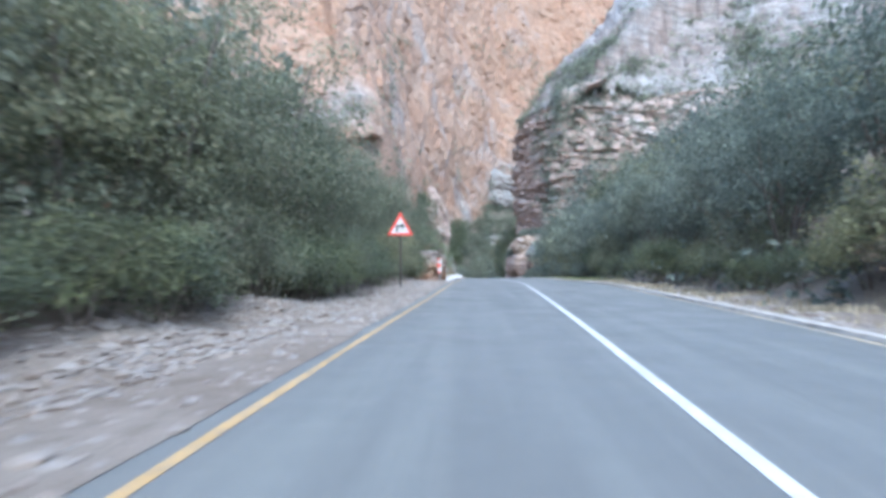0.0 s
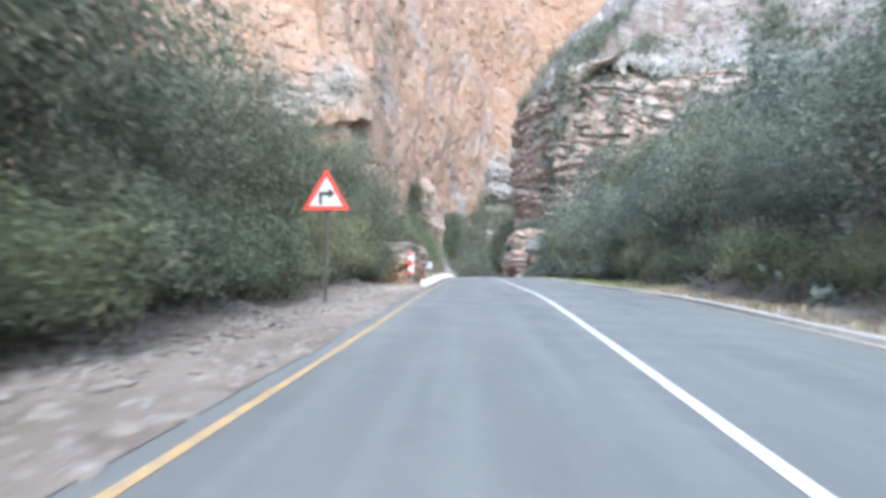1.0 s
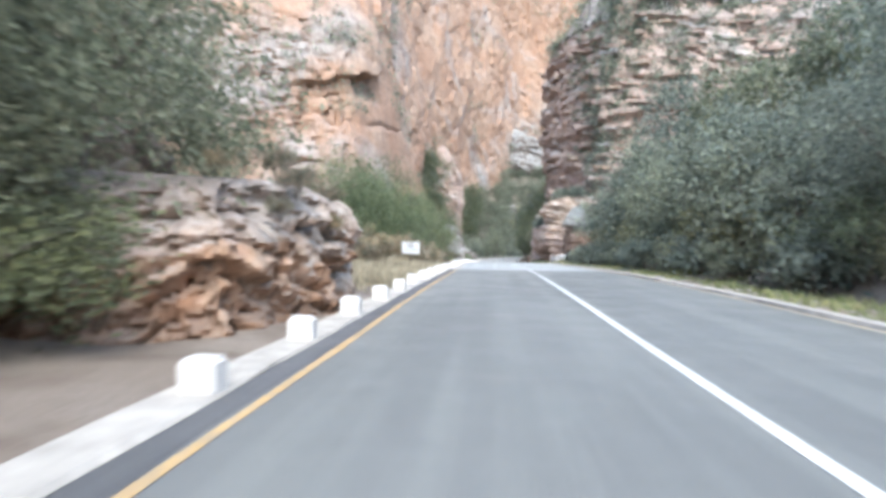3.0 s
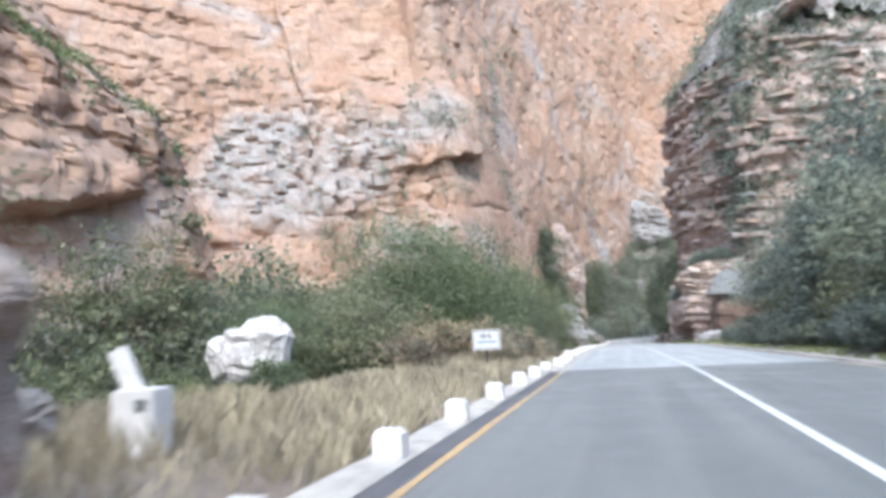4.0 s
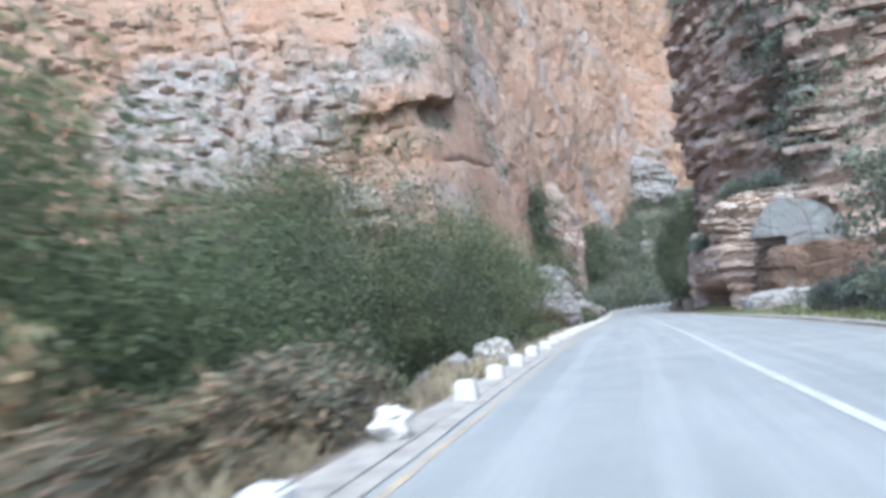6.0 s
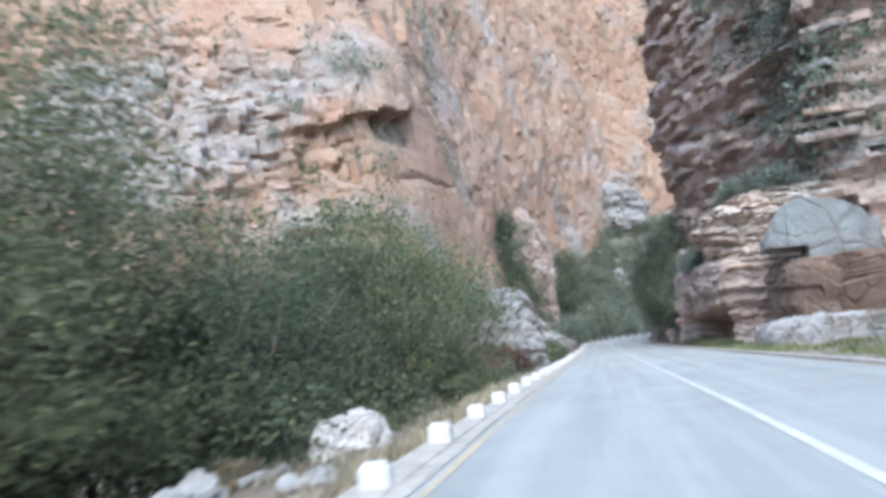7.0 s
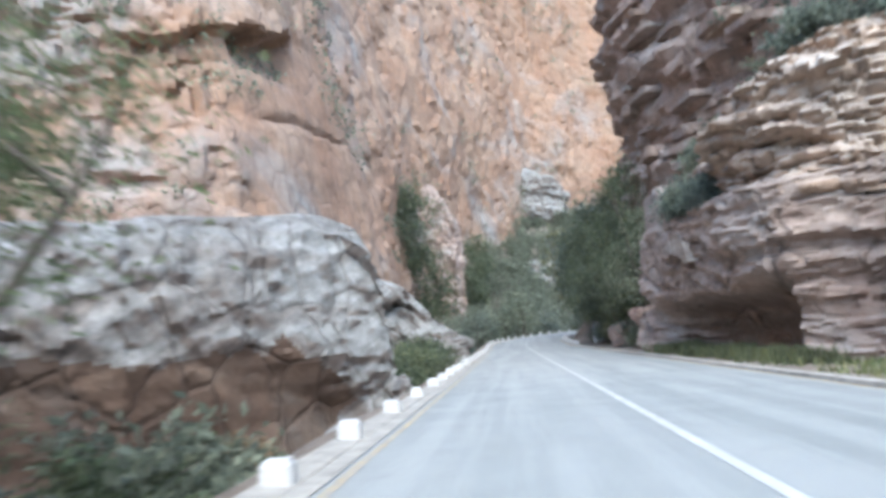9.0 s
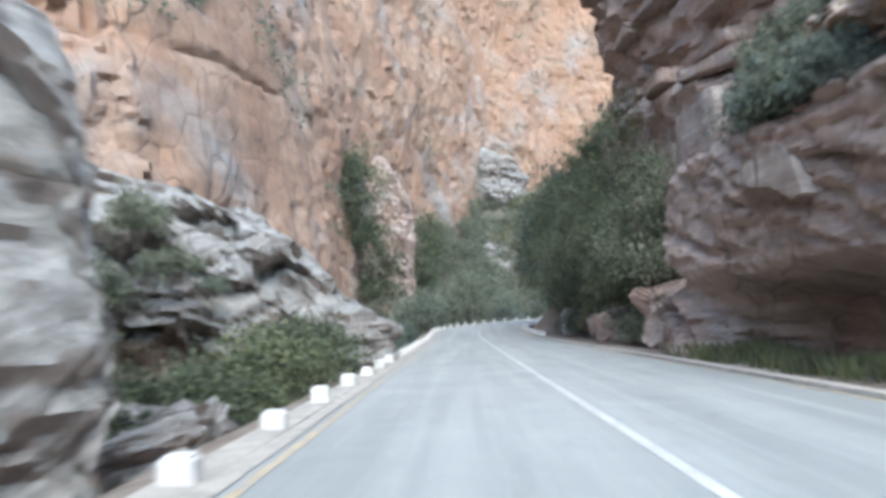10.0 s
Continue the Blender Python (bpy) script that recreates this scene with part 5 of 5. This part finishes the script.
# ---- shrubs that cling to the rock: too many to count ----
def tufts(name, sheet, out, count, seed, material, label, low, high, size, leaf, span, focus=None):
    rng = np.random.default_rng(seed)
    a, b = sheet.shape[0], sheet.shape[1]
    i = rng.integers(int(a * span[0]), int(a * span[1]), count * 4)
    j = rng.integers(int(b * low), int(b * high), count * 4)
    near = sheet[i, np.minimum(j + 3, b - 1)] - sheet[i, np.maximum(j - 3, 0)]
    flat = -(near[:, :2] * out[i]).sum(1) / (np.abs(near[:, 2]) + 0.3)
    patchy = fbm(sheet[i, j], 18.0, 3, seed)
    if focus:
        patchy = patchy + focus[2] * smooth(focus[1], focus[1] * 0.4, np.linalg.norm(sheet[i, j] - np.array(focus[0]), axis=1))
    keep = np.argsort(-(flat * 0.6 + patchy * 1.4 + rng.normal(size=len(i)) * 0.22))[:count]
    spots = sheet[i[keep], j[keep]]
    per = 36
    s = size * rng.uniform(0.5, 1.5, (count, 1, 1))
    at = spots[:, None] + rng.normal(size=(count, per, 3)) * s * np.array([1, 1, 0.7])
    at[..., 2] += s[..., 0] * 0.5
    away = (at - spots[:, None]).reshape(-1, 3)
    away /= np.linalg.norm(away, axis=1)[:, None] + 1e-6
    ob = new(name, mesh_from(name, *leaves(at.reshape(-1, 3), away, leaf, leaf * 0.5, rng), material))
    return tagged(ob, label, "shrubs", kind="stuff")


tufts("cliff_shrubs", FAR, FAR_OUT, 420, 51, LEAF_GREY, "grey-green shrubs clinging to cliff ledges", 0.1, 0.55, 1.15, 0.7, (0.4, 0.9), ((-46, 191, 44), 17, 3.5))
tufts("crag_shrubs", CRAG, CRAG_OUT, 350, 52, LEAF_FRESH, "green shrubs on the ledges of the crag", 0.1, 0.8, 0.45, 0.45, (0.1, 1.0))
tufts("crag_grass", CRAG, CRAG_OUT, 2000, 54, GRASS_GREEN, "green and straw-coloured grass on the sloping top of the crag", 0.71, 1.0, 0.5, 0.4, (0.3, 1.0))
tufts("wall_shrubs", WALL, WALL_OUT, 1500, 53, LEAF_GREY, "grey-green shrubs on the rock wall", 0.15, 1.0, 0.5, 0.45, (0.3, 0.85), ((20, 136, 24), 30, 0.8))


def slope_shrubs(count, seed):
    rng = np.random.default_rng(seed)
    spots = SLOPE[(SLOPE[:, 2] < 95) & (SLOPE[:, 0] < 110)]
    spots = spots[rng.integers(0, len(spots), count * 3)]
    spots = spots[np.argsort(-(fbm(spots, 15.0, 3, seed) + 0.5 * rng.normal(size=len(spots))))[:count]]
    s = 0.7 * rng.uniform(0.5, 1.7, (count, 1, 1))
    at = spots[:, None] + rng.normal(size=(count, 32, 3)) * s * np.array([1, 1, 0.7])
    at[..., 2] += 0.4 * s[..., 0]
    away = (at - spots[:, None]).reshape(-1, 3)
    away /= np.linalg.norm(away, axis=1)[:, None] + 1e-6
    return tagged(new("slope_shrubs", mesh_from("slope_shrubs", *leaves(at.reshape(-1, 3), away, 0.55, 0.28, rng), LEAF_GREY)), "grey-green shrubs scattered over the upper slope", "shrubs", kind="stuff")


slope_shrubs(4200, 58)


def gully_shrubs(line, width, count, seed, label):
    """Dark trees and shrubs that climb a gully between rock fins."""
    rng = np.random.default_rng(seed)
    line = np.array(line, float)
    u = rng.uniform(0, len(line) - 1, count)
    i = np.minimum(u.astype(int), len(line) - 2)
    base = line[i] + (line[i + 1] - line[i]) * (u - i)[:, None] + rng.normal(size=(count, 3)) * width * np.array([0.4, 0.4, 0.25])
    s = rng.uniform(0.7, 1.6, (count, 1, 1))
    at = (base[:, None] + rng.normal(size=(count, 70, 3)) * s).reshape(-1, 3)
    away = (at.reshape(count, 70, 3) - base[:, None] + np.array([1.0, -1.0, 0])).reshape(-1, 3)
    away /= np.linalg.norm(away, axis=1)[:, None] + 1e-6
    return tagged(new("gully_shrubs", mesh_from("gully_shrubs", *leaves(at, away, 0.6, 0.32, rng), LEAF_RIVER)), label, "shrubs", kind="stuff")


gully_shrubs([(-15, 272, -3), (-18, 272, 5), (-20, 270, 14), (-21.5, 268, 22), (-22.0, 266, 27)], 7.0, 170, 321, "dark trees climbing the gully between the rock fins")
gully_shrubs([(-8, 300, 2), (-8.5, 306, 12), (-9.5, 315, 20)], 5.0, 80, 322, "dark trees beside the grey fin")
gully_shrubs([(0, 372, 26), (3, 378, 36), (5, 380, 46)], 5.0, 80, 323, "dark scrub in the cleft beside the far peak")


def undergrowth(name, count, seed, spots, size, leaf, material, label):
    """Low scrub over open ground."""
    rng = np.random.default_rng(seed)
    x, y = spots(rng, count)
    base = np.stack([x, y, ground_height(x, y)], 1)
    s = size * rng.uniform(0.5, 1.6, (count, 1, 1))
    at = base[:, None] + rng.normal(size=(count, 26, 3)) * s * np.array([1, 1, 0.55])
    at[..., 2] = np.maximum(at[..., 2] + s[..., 0] * 0.5, base[:, None, 2])
    away = (at - base[:, None]).reshape(-1, 3)
    away /= np.linalg.norm(away, axis=1)[:, None] + 1e-6
    return tagged(new(name, mesh_from(name, *leaves(at.reshape(-1, 3), away, leaf, leaf * 0.5, rng), material)), label, "scrub", kind="stuff")


def gorge_head(rng, n):
    y = rng.uniform(236, 400, n)
    return 10 + rng.uniform(-1, 1, n) * 34, y


def hill_right(rng, n):
    y = rng.uniform(0, 112, n)
    return 9.6 + rng.uniform(0, 1, n) ** 1.4 * 45, y


def bank_left(rng, n):
    y = rng.uniform(60, 230, n)
    return -9 - rng.uniform(0, 1, n) * 24, y


undergrowth("scrub", 2000, 55, gorge_head, 1.3, 0.75, LEAF_GREY, "grey-green scrub over the talus")
undergrowth("scrub", 900, 56, hill_right, 0.6, 0.35, LEAF_GREY, "grey-green scrub on the hillside")
undergrowth("scrub", 900, 57, bank_left, 0.7, 0.4, LEAF_OLIVE, "dark green scrub on the far river bank")


# ---- stones and grass: too many to count ----
def scatter_stones(name, count, seed, spots, smallest, largest, material, label):
    rng = np.random.default_rng(seed)
    bm = bmesh.new()
    bmesh.ops.create_icosphere(bm, subdivisions=1, radius=1)
    base = np.array([v.co for v in bm.verts])
    tris = np.array([[v.index for v in f.verts] for f in bm.faces])
    bm.free()
    x, y = spots(rng, count)
    z = np.maximum(ground_height(x, y), level(y) - 0.01 - 9 * (np.abs(x - mid_x(y)) > 4.5))
    s = smallest * (largest / smallest) ** (rng.uniform(0, 1, count) ** 2.2)
    v = base[None] * (1 + 0.28 * rng.normal(size=(count, len(base), 1)).clip(-1.5, 1.5)) * s[:, None, None] * rng.uniform([0.7, 0.7, 0.35], [1.5, 1.5, 0.8], (count, 3))[:, None]
    a = rng.uniform(0, 6.28, count)
    c, d = np.cos(a)[:, None], np.sin(a)[:, None]
    v = np.stack([v[..., 0] * c - v[..., 1] * d + x[:, None], v[..., 0] * d + v[..., 1] * c + y[:, None], v[..., 2] + z[:, None] + 0.15 * s[:, None]], -1)
    faces = (tris[None] + len(base) * np.arange(count)[:, None, None]).reshape(-1, 3)
    ob = new(name, mesh_from(name, v.reshape(-1, 3), faces, material))
    return tagged(ob, label, "stones", kind="stuff")


def shoulder_left(rng, n):
    y = rng.uniform(0, 41, n)
    return mid_x(y) - 3.85 - rng.uniform(0, 1, n) ** 0.9 * 4.6, y


def verge_right(rng, n):
    y = rng.uniform(4, 112, n)
    return mid_x(y) + 4.3 + np.abs(rng.normal(size=n)) * 0.7, y


def river_bed(rng, n):
    y = rng.uniform(84, 150, n)
    return -4.2 - rng.uniform(0, 9, n), y


def talus(rng, n):
    y = rng.uniform(290, 345, n)
    return 14 + rng.normal(size=n) * 9, y


scatter_stones("gravel", 15000, 61, shoulder_left, 0.016, 0.11, GRAVEL, "loose stones and litter on the road shoulder")
scatter_stones("rubble", 1300, 62, verge_right, 0.03, 0.18, GRAVEL, "pale broken stones along the verge")
scatter_stones("river_stones", 900, 63, river_bed, 0.08, 0.4, ROCK_GREY, "grey stones in the dry river bed")
scatter_stones("talus_blocks", 150, 64, talus, 1.0, 4.0, ROCK_GREY, "grey fallen blocks at the head of the gorge")


def grass(name, count, seed, spots, height, material, label):
    rng = np.random.default_rng(seed)
    x, y = spots(rng, count)
    z = ground_height(x, y) - 0.02
    at = np.stack([x, y, z], 1)
    h = height * rng.uniform(0.5, 1.4, (count, 1))
    lean = np.concatenate([rng.normal(size=(count, 2)) * 0.3, np.ones((count, 1))], 1) * h
    a = rng.uniform(0, 6.28, count)
    w = np.stack([np.cos(a), np.sin(a), 0 * a], 1) * 0.012 * (0.6 + h / height)
    v = np.stack([at - w, at + w, at + lean * 0.6 + w * 0.6, at + lean + np.array([0, 0, -0.1]) * h], 1)
    ob = new(name, mesh_from(name, v.reshape(-1, 3), np.arange(4 * count).reshape(-1, 4), material))
    return tagged(ob, label, "grass", kind="stuff")


def clumped(x0, x1, y0, y1, size=0.35, clumps=160):
    def spots(rng, n):
        cx, cy = rng.uniform(x0, x1, clumps), rng.uniform(y0, y1, clumps)
        k = rng.integers(0, clumps, n)
        return np.clip(cx[k] + rng.normal(size=n) * size, x0 - 0.3, x1), cy[k] + rng.normal(size=n) * size
    return spots


grass("dry_grass", 26000, 71, clumped(-10.5, -2.25, 56.5, 76, 0.4, 330), 0.42, GRASS_DRY, "tall dry straw-coloured grass behind the bollards")
grass("dry_grass", 10000, 72, clumped(-4.6, -2.6, 76, 116, 0.3, 260), 0.35, GRASS_DRY, "dry grass along the outer edge of the parapet")
grass("verge_grass", 16000, 73, clumped(6.9, 9.3, 44, 136, 0.35, 330), 0.22, GRASS_GREEN, "short green grass on the verge")
# Leaf material picked dark so the grass carries the buttress shade in its colour.
grass("verge_grass", 5000, 75, clumped(6.9, 8.4, 135, 152, 0.3, 110), 0.45, LEAF_RIVER, "grass at the foot of the buttress, shade put into its dark green")
grass("verge_grass", 5000, 74, clumped(6.9, 9.8, 8, 46, 0.3, 120), 0.2, GRASS_DRY, "thin dry grass on the verge")


# ---- kerb and bollards ----
ribbon("kerb", [(-4.37, -0.5), (-4.34, 0.02), (-4.29, 0.03), (-3.92, 0.03), (-3.88, 0.0)], KERB, 42, 72, 0.012, 0.025, "low rough concrete kerb under the bollards", "kerb")
ribbon("parapet", [(-4.38, -1.2), (-4.35, 0.02), (-4.29, 0.05), (-3.96, 0.05), (-3.9, 0.04), (-3.88, 0.02), (-3.7, 0.015), (-3.67, 0.0)], KERB, 72, 999, 0.012, 0.02, "weathered concrete parapet kerb along the drop", "kerb")
ribbon("kerb_right", [(3.86, 0.0), (3.88, 0.07), (4.1, 0.08), (4.2, -0.2)], KERB, -60, 999, 0.006, 0.02, "low pale kerb on the hill side", "kerb")


def bollard(width, depth, height, taper, label):
    root = new("bollard")
    bm = box((width, depth, height + 0.1), (0, 0, height / 2 - 0.05), 0.035, 3)
    for v in bm.verts:
        u = max(0.0, v.co.z / height)
        v.co.x *= 1 - taper * u
        v.co.y *= 1 - taper * u
        v.co += Vector((noise.noise(v.co * 9), noise.noise(v.co * 9 + Vector((5, 0, 0))), 0)) * 0.008
    part("block", bm, LIMEWASH, root)
    return tagged(root, label, "bollard", "bollards along the parapet")


SQUARE = bollard(0.31, 0.29, 0.34, 0.04, "squat white-limewashed concrete bollard on the kerb")
TAPERED = bollard(0.36, 0.32, 0.33, 0.42, "tapered white concrete block on the parapet")
ANCHORS = [(-4, 42.2), (-1, 50.4), (0, 53.2), (1, 56.0), (3, 61.45), (4, 64.3), (5, 67.15), (6, 69.9), (7, 72.7), (8, 75.4), (9, 78.2), (10, 81.0), (12, 86.4), (16, 96.75), (18, 102.25), (19, 105.0), (20, 107.7), (23, 117.1), (25, 122.8), (26, 125.6), (28, 132.1), (29, 135.4), (30, 138.2), (31, 141.0), (32, 143.9), (67, 240.5)]
first = {}
for k in range(-4, 49):
    if k == 11:
        continue
    y = float(np.interp(k, *np.array(ANCHORS, float).T))
    kind_of = TAPERED if k in (28, 33, 45) else SQUARE
    x, z = float(mid_x(y)) - float(np.interp(y, [73, 75, 86, 90], [4.06, 3.93, 3.95, 4.06])), float(level(y)) + (-0.03 if y < 72 else -0.05)
    m = Matrix.LocRotScale((x, y, z), Euler((0, 0, radians(float(RNG.normal() * 4)))), (1, 1, float(RNG.uniform(0.93, 1.07))))
    if kind_of.name in first:
        copy_thing(kind_of, Matrix.Identity(4)).matrix_basis = m
    else:
        first[kind_of.name] = True
        kind_of.matrix_basis = m
settle(rock("broken_bollard", (0.32, 0.3, 0.26), 63, LIMEWASH, "broken stump of a limewashed concrete bollard", 0.1, 0.14, 0.12, 4, 0.5, "bollard"), float(mid_x(83.7)) - 4.1, 83.7, 0, 20, 1.0, float(level(83.7)))
for i in range(BEND_START, len(LINE), 2):
    p, s = LINE[i], ACROSS[i]
    for o in (-4.08, 4.1) if i < BEND_START + 34 else (-4.08,):
        copy_thing(SQUARE, Matrix.Identity(4)).matrix_basis = pose(p[0] + s[0] * o, p[1] + s[1] * o, p[2] + (0.04 if o < 0 else 0.06), 0, 0, -math.degrees(math.atan2(-s[1], s[0])))
for y in (178, 180, 182, 184, 186, 188):
    copy_thing(SQUARE, Matrix.Identity(4)).matrix_basis = pose(float(mid_x(y)) + 4.2, y, float(level(y)) + 0.05)


# ---- signs ----
def ring_points(half, low, high):
    return [(-half, low), (half, low), (0, high)]


def warning_sign():
    root = new("warning_sign")
    part("post", rod(0.045, 3.35, (0, 0.06, -0.35)), POST_DARK, root, "dark weathered post")
    w, h = 0.60, 1.04
    board = part("board", plate(ring_points(w, 0, h), 0.012), SIGN_WHITE, root, "white triangular face")
    board.location = (0, 0, 2.36)
    rim = part("border", plate(ring_points(w + 0.01, -0.006, h + 0.015), 0.02, ring_points(w - 0.165, 0.095, h - 0.19)), SIGN_RED, board, "red border")
    rim.location = (0, -0.008, 0)
    arrow = [(-0.19, 0.13), (-0.11, 0.13), (-0.11, 0.37), (0.05, 0.37), (0.05, 0.29), (0.22, 0.42), (0.05, 0.55), (0.05, 0.46), (-0.19, 0.46)]
    part("arrow", plate(arrow, 0.006), SIGN_BLACK, board, "black arrow turning right").location = (0, -0.006, 0)
    part("bracket", box((0.5, 0.03, 0.04), (0, 0.03, 2.62), 0.004), STEEL, root, "steel bracket")
    return tagged(root, "red-bordered triangular right-turn warning sign on a dark post", "road sign")


settle(warning_sign(), -3.4, 30.5, 0.0, -2)


def chevron_sign():
    root = new("chevron_sign")
    part("post", box((0.07, 0.05, 1.75), (0, 0.03, 0.6), 0.006), STEEL, root, "grey steel post")
    w, h = 0.13, 0.9
    board = part("board", plate([(-w, 0), (w, 0), (w, h), (-w, h)], 0.01), SIGN_WHITE, root, "white plate")
    board.location = (0, -0.006, 0.62)
    for z0, z1, z2 in ((-0.16, 0.02, 0.16), (0.27, 0.45, 0.63), (0.74, 0.88, 1.06)):
        pts = [(-w, z0), (w, z1), (-w, z2)]
        pts = [(x, min(max(z, 0.0), h)) for x, z in pts]
        part("stripe", plate(pts, 0.006), SIGN_RED, board, "red arrowhead stripe").location = (0, -0.005, 0)
    return tagged(root, "red and white danger plate at the start of the kerb", "road sign")


settle(chevron_sign(), -2.2, 41.5, 0.05, -8)


def letters(text, size, material, name):
    curve = bpy.data.curves.new(name, "FONT")
    curve.body, curve.size, curve.align_x, curve.align_y, curve.extrude = text, size, "CENTER", "CENTER", 0.002
    curve.offset = 0.005
    ob = new(name, curve)
    dg = bpy.context.evaluated_depsgraph_get()
    me = bpy.data.meshes.new_from_object(ob.evaluated_get(dg))
    bpy.data.objects.remove(ob)
    me.transform(Matrix.Rotation(radians(90), 4, "X"))
    me.materials.clear()
    me.materials.append(material)
    return me


def drift_sign():
    root = new("name_board")
    w, h = 0.45, 0.62
    for x in (-0.02,):
        part("post", box((0.07, 0.06, 1.5), (x, 0.05, 0.3), 0.006), POST_DARK, root, "short dark post")
    board = part("board", plate([(-w, 0), (w, 0), (w, h), (-w, h)], 0.015), SIGN_WHITE, root, "white board")
    board.location = (0, 0, 0.74)
    rim = part("border", plate([(-w + 0.03, 0.03), (w - 0.03, 0.03), (w - 0.03, h - 0.03), (-w + 0.03, h - 0.03)], 0.004,
                               [(-w + 0.052, 0.052), (w - 0.052, 0.052), (w - 0.052, h - 0.052), (-w + 0.052, h - 0.052)]), SIGN_GREY, board, "thin dark frame line")
    rim.location = (0, -0.004, 0)
    mesh_part("lettering", letters("WA", 0.22, SIGN_GREY, "lettering"), board, "grey capital letters").location = (-0.02, -0.004, 0.41)
    xs = np.linspace(-0.31, 0.31, 49)
    wave = 0.012 * np.cos(xs * 50)
    v = np.concatenate([np.stack([xs, xs * 0 - 0.004, 0.225 + wave], 1), np.stack([xs, xs * 0 - 0.004, 0.262 + wave], 1)])
    f = np.array([[i, i + 1, i + 50, i + 49] for i in range(48)])
    mesh_part("wave", mesh_from("wave", v, f, SIGN_BLUE), board, "blue wavy line")
    return tagged(root, "white name board with letters and a blue wave", "sign")


settle(drift_sign(), -3.56, 73.0, 0.05, -4)


def plinth():
    root = new("plinth")
    part("block", box((0.46, 0.40, 0.82), (0, 0, 0.31), 0.02), LIMEWASH, root, "white limewashed block")
    slab = part("slab", box((0.2, 0.10, 0.55), (0, 0, 0.22), 0.015), LIMEWASH, root, "white slab leaning on top")
    slab.matrix_basis = pose(-0.08, 0.0, 0.68, 0, -24, 0)
    for k, (x, w) in enumerate(((0.07, 0.05), (0.13, 0.05), (0.19, 0.018))):
        part("mark", box((w, 0.004, 0.13), (x, -0.203, 0.56)), SIGN_GREY, root, "dark painted figure")
    return tagged(root, "white limewashed plinth with a leaning slab in dry grass", "marker")


settle(plinth(), -4.3, 58.4, 0.05, 6)
low_wall = part("wing_wall", box((2.6, 0.3, 0.42), (0, 0, 0.0), 0.05), KERB)
tagged(low_wall, "low weathered concrete wing wall beside the danger plate", "wall")
settle(low_wall, -2.75, 38.9, 0.12, 48)
for x, y, w in [(-12.2, 69.6, 0.75), (-11.2, 68.8, 0.55), (-9.7, 69.0, 0.5), (-9.0, 70.0, 0.75)]:
    grow(BUSHES_FRESH, x, y, w)
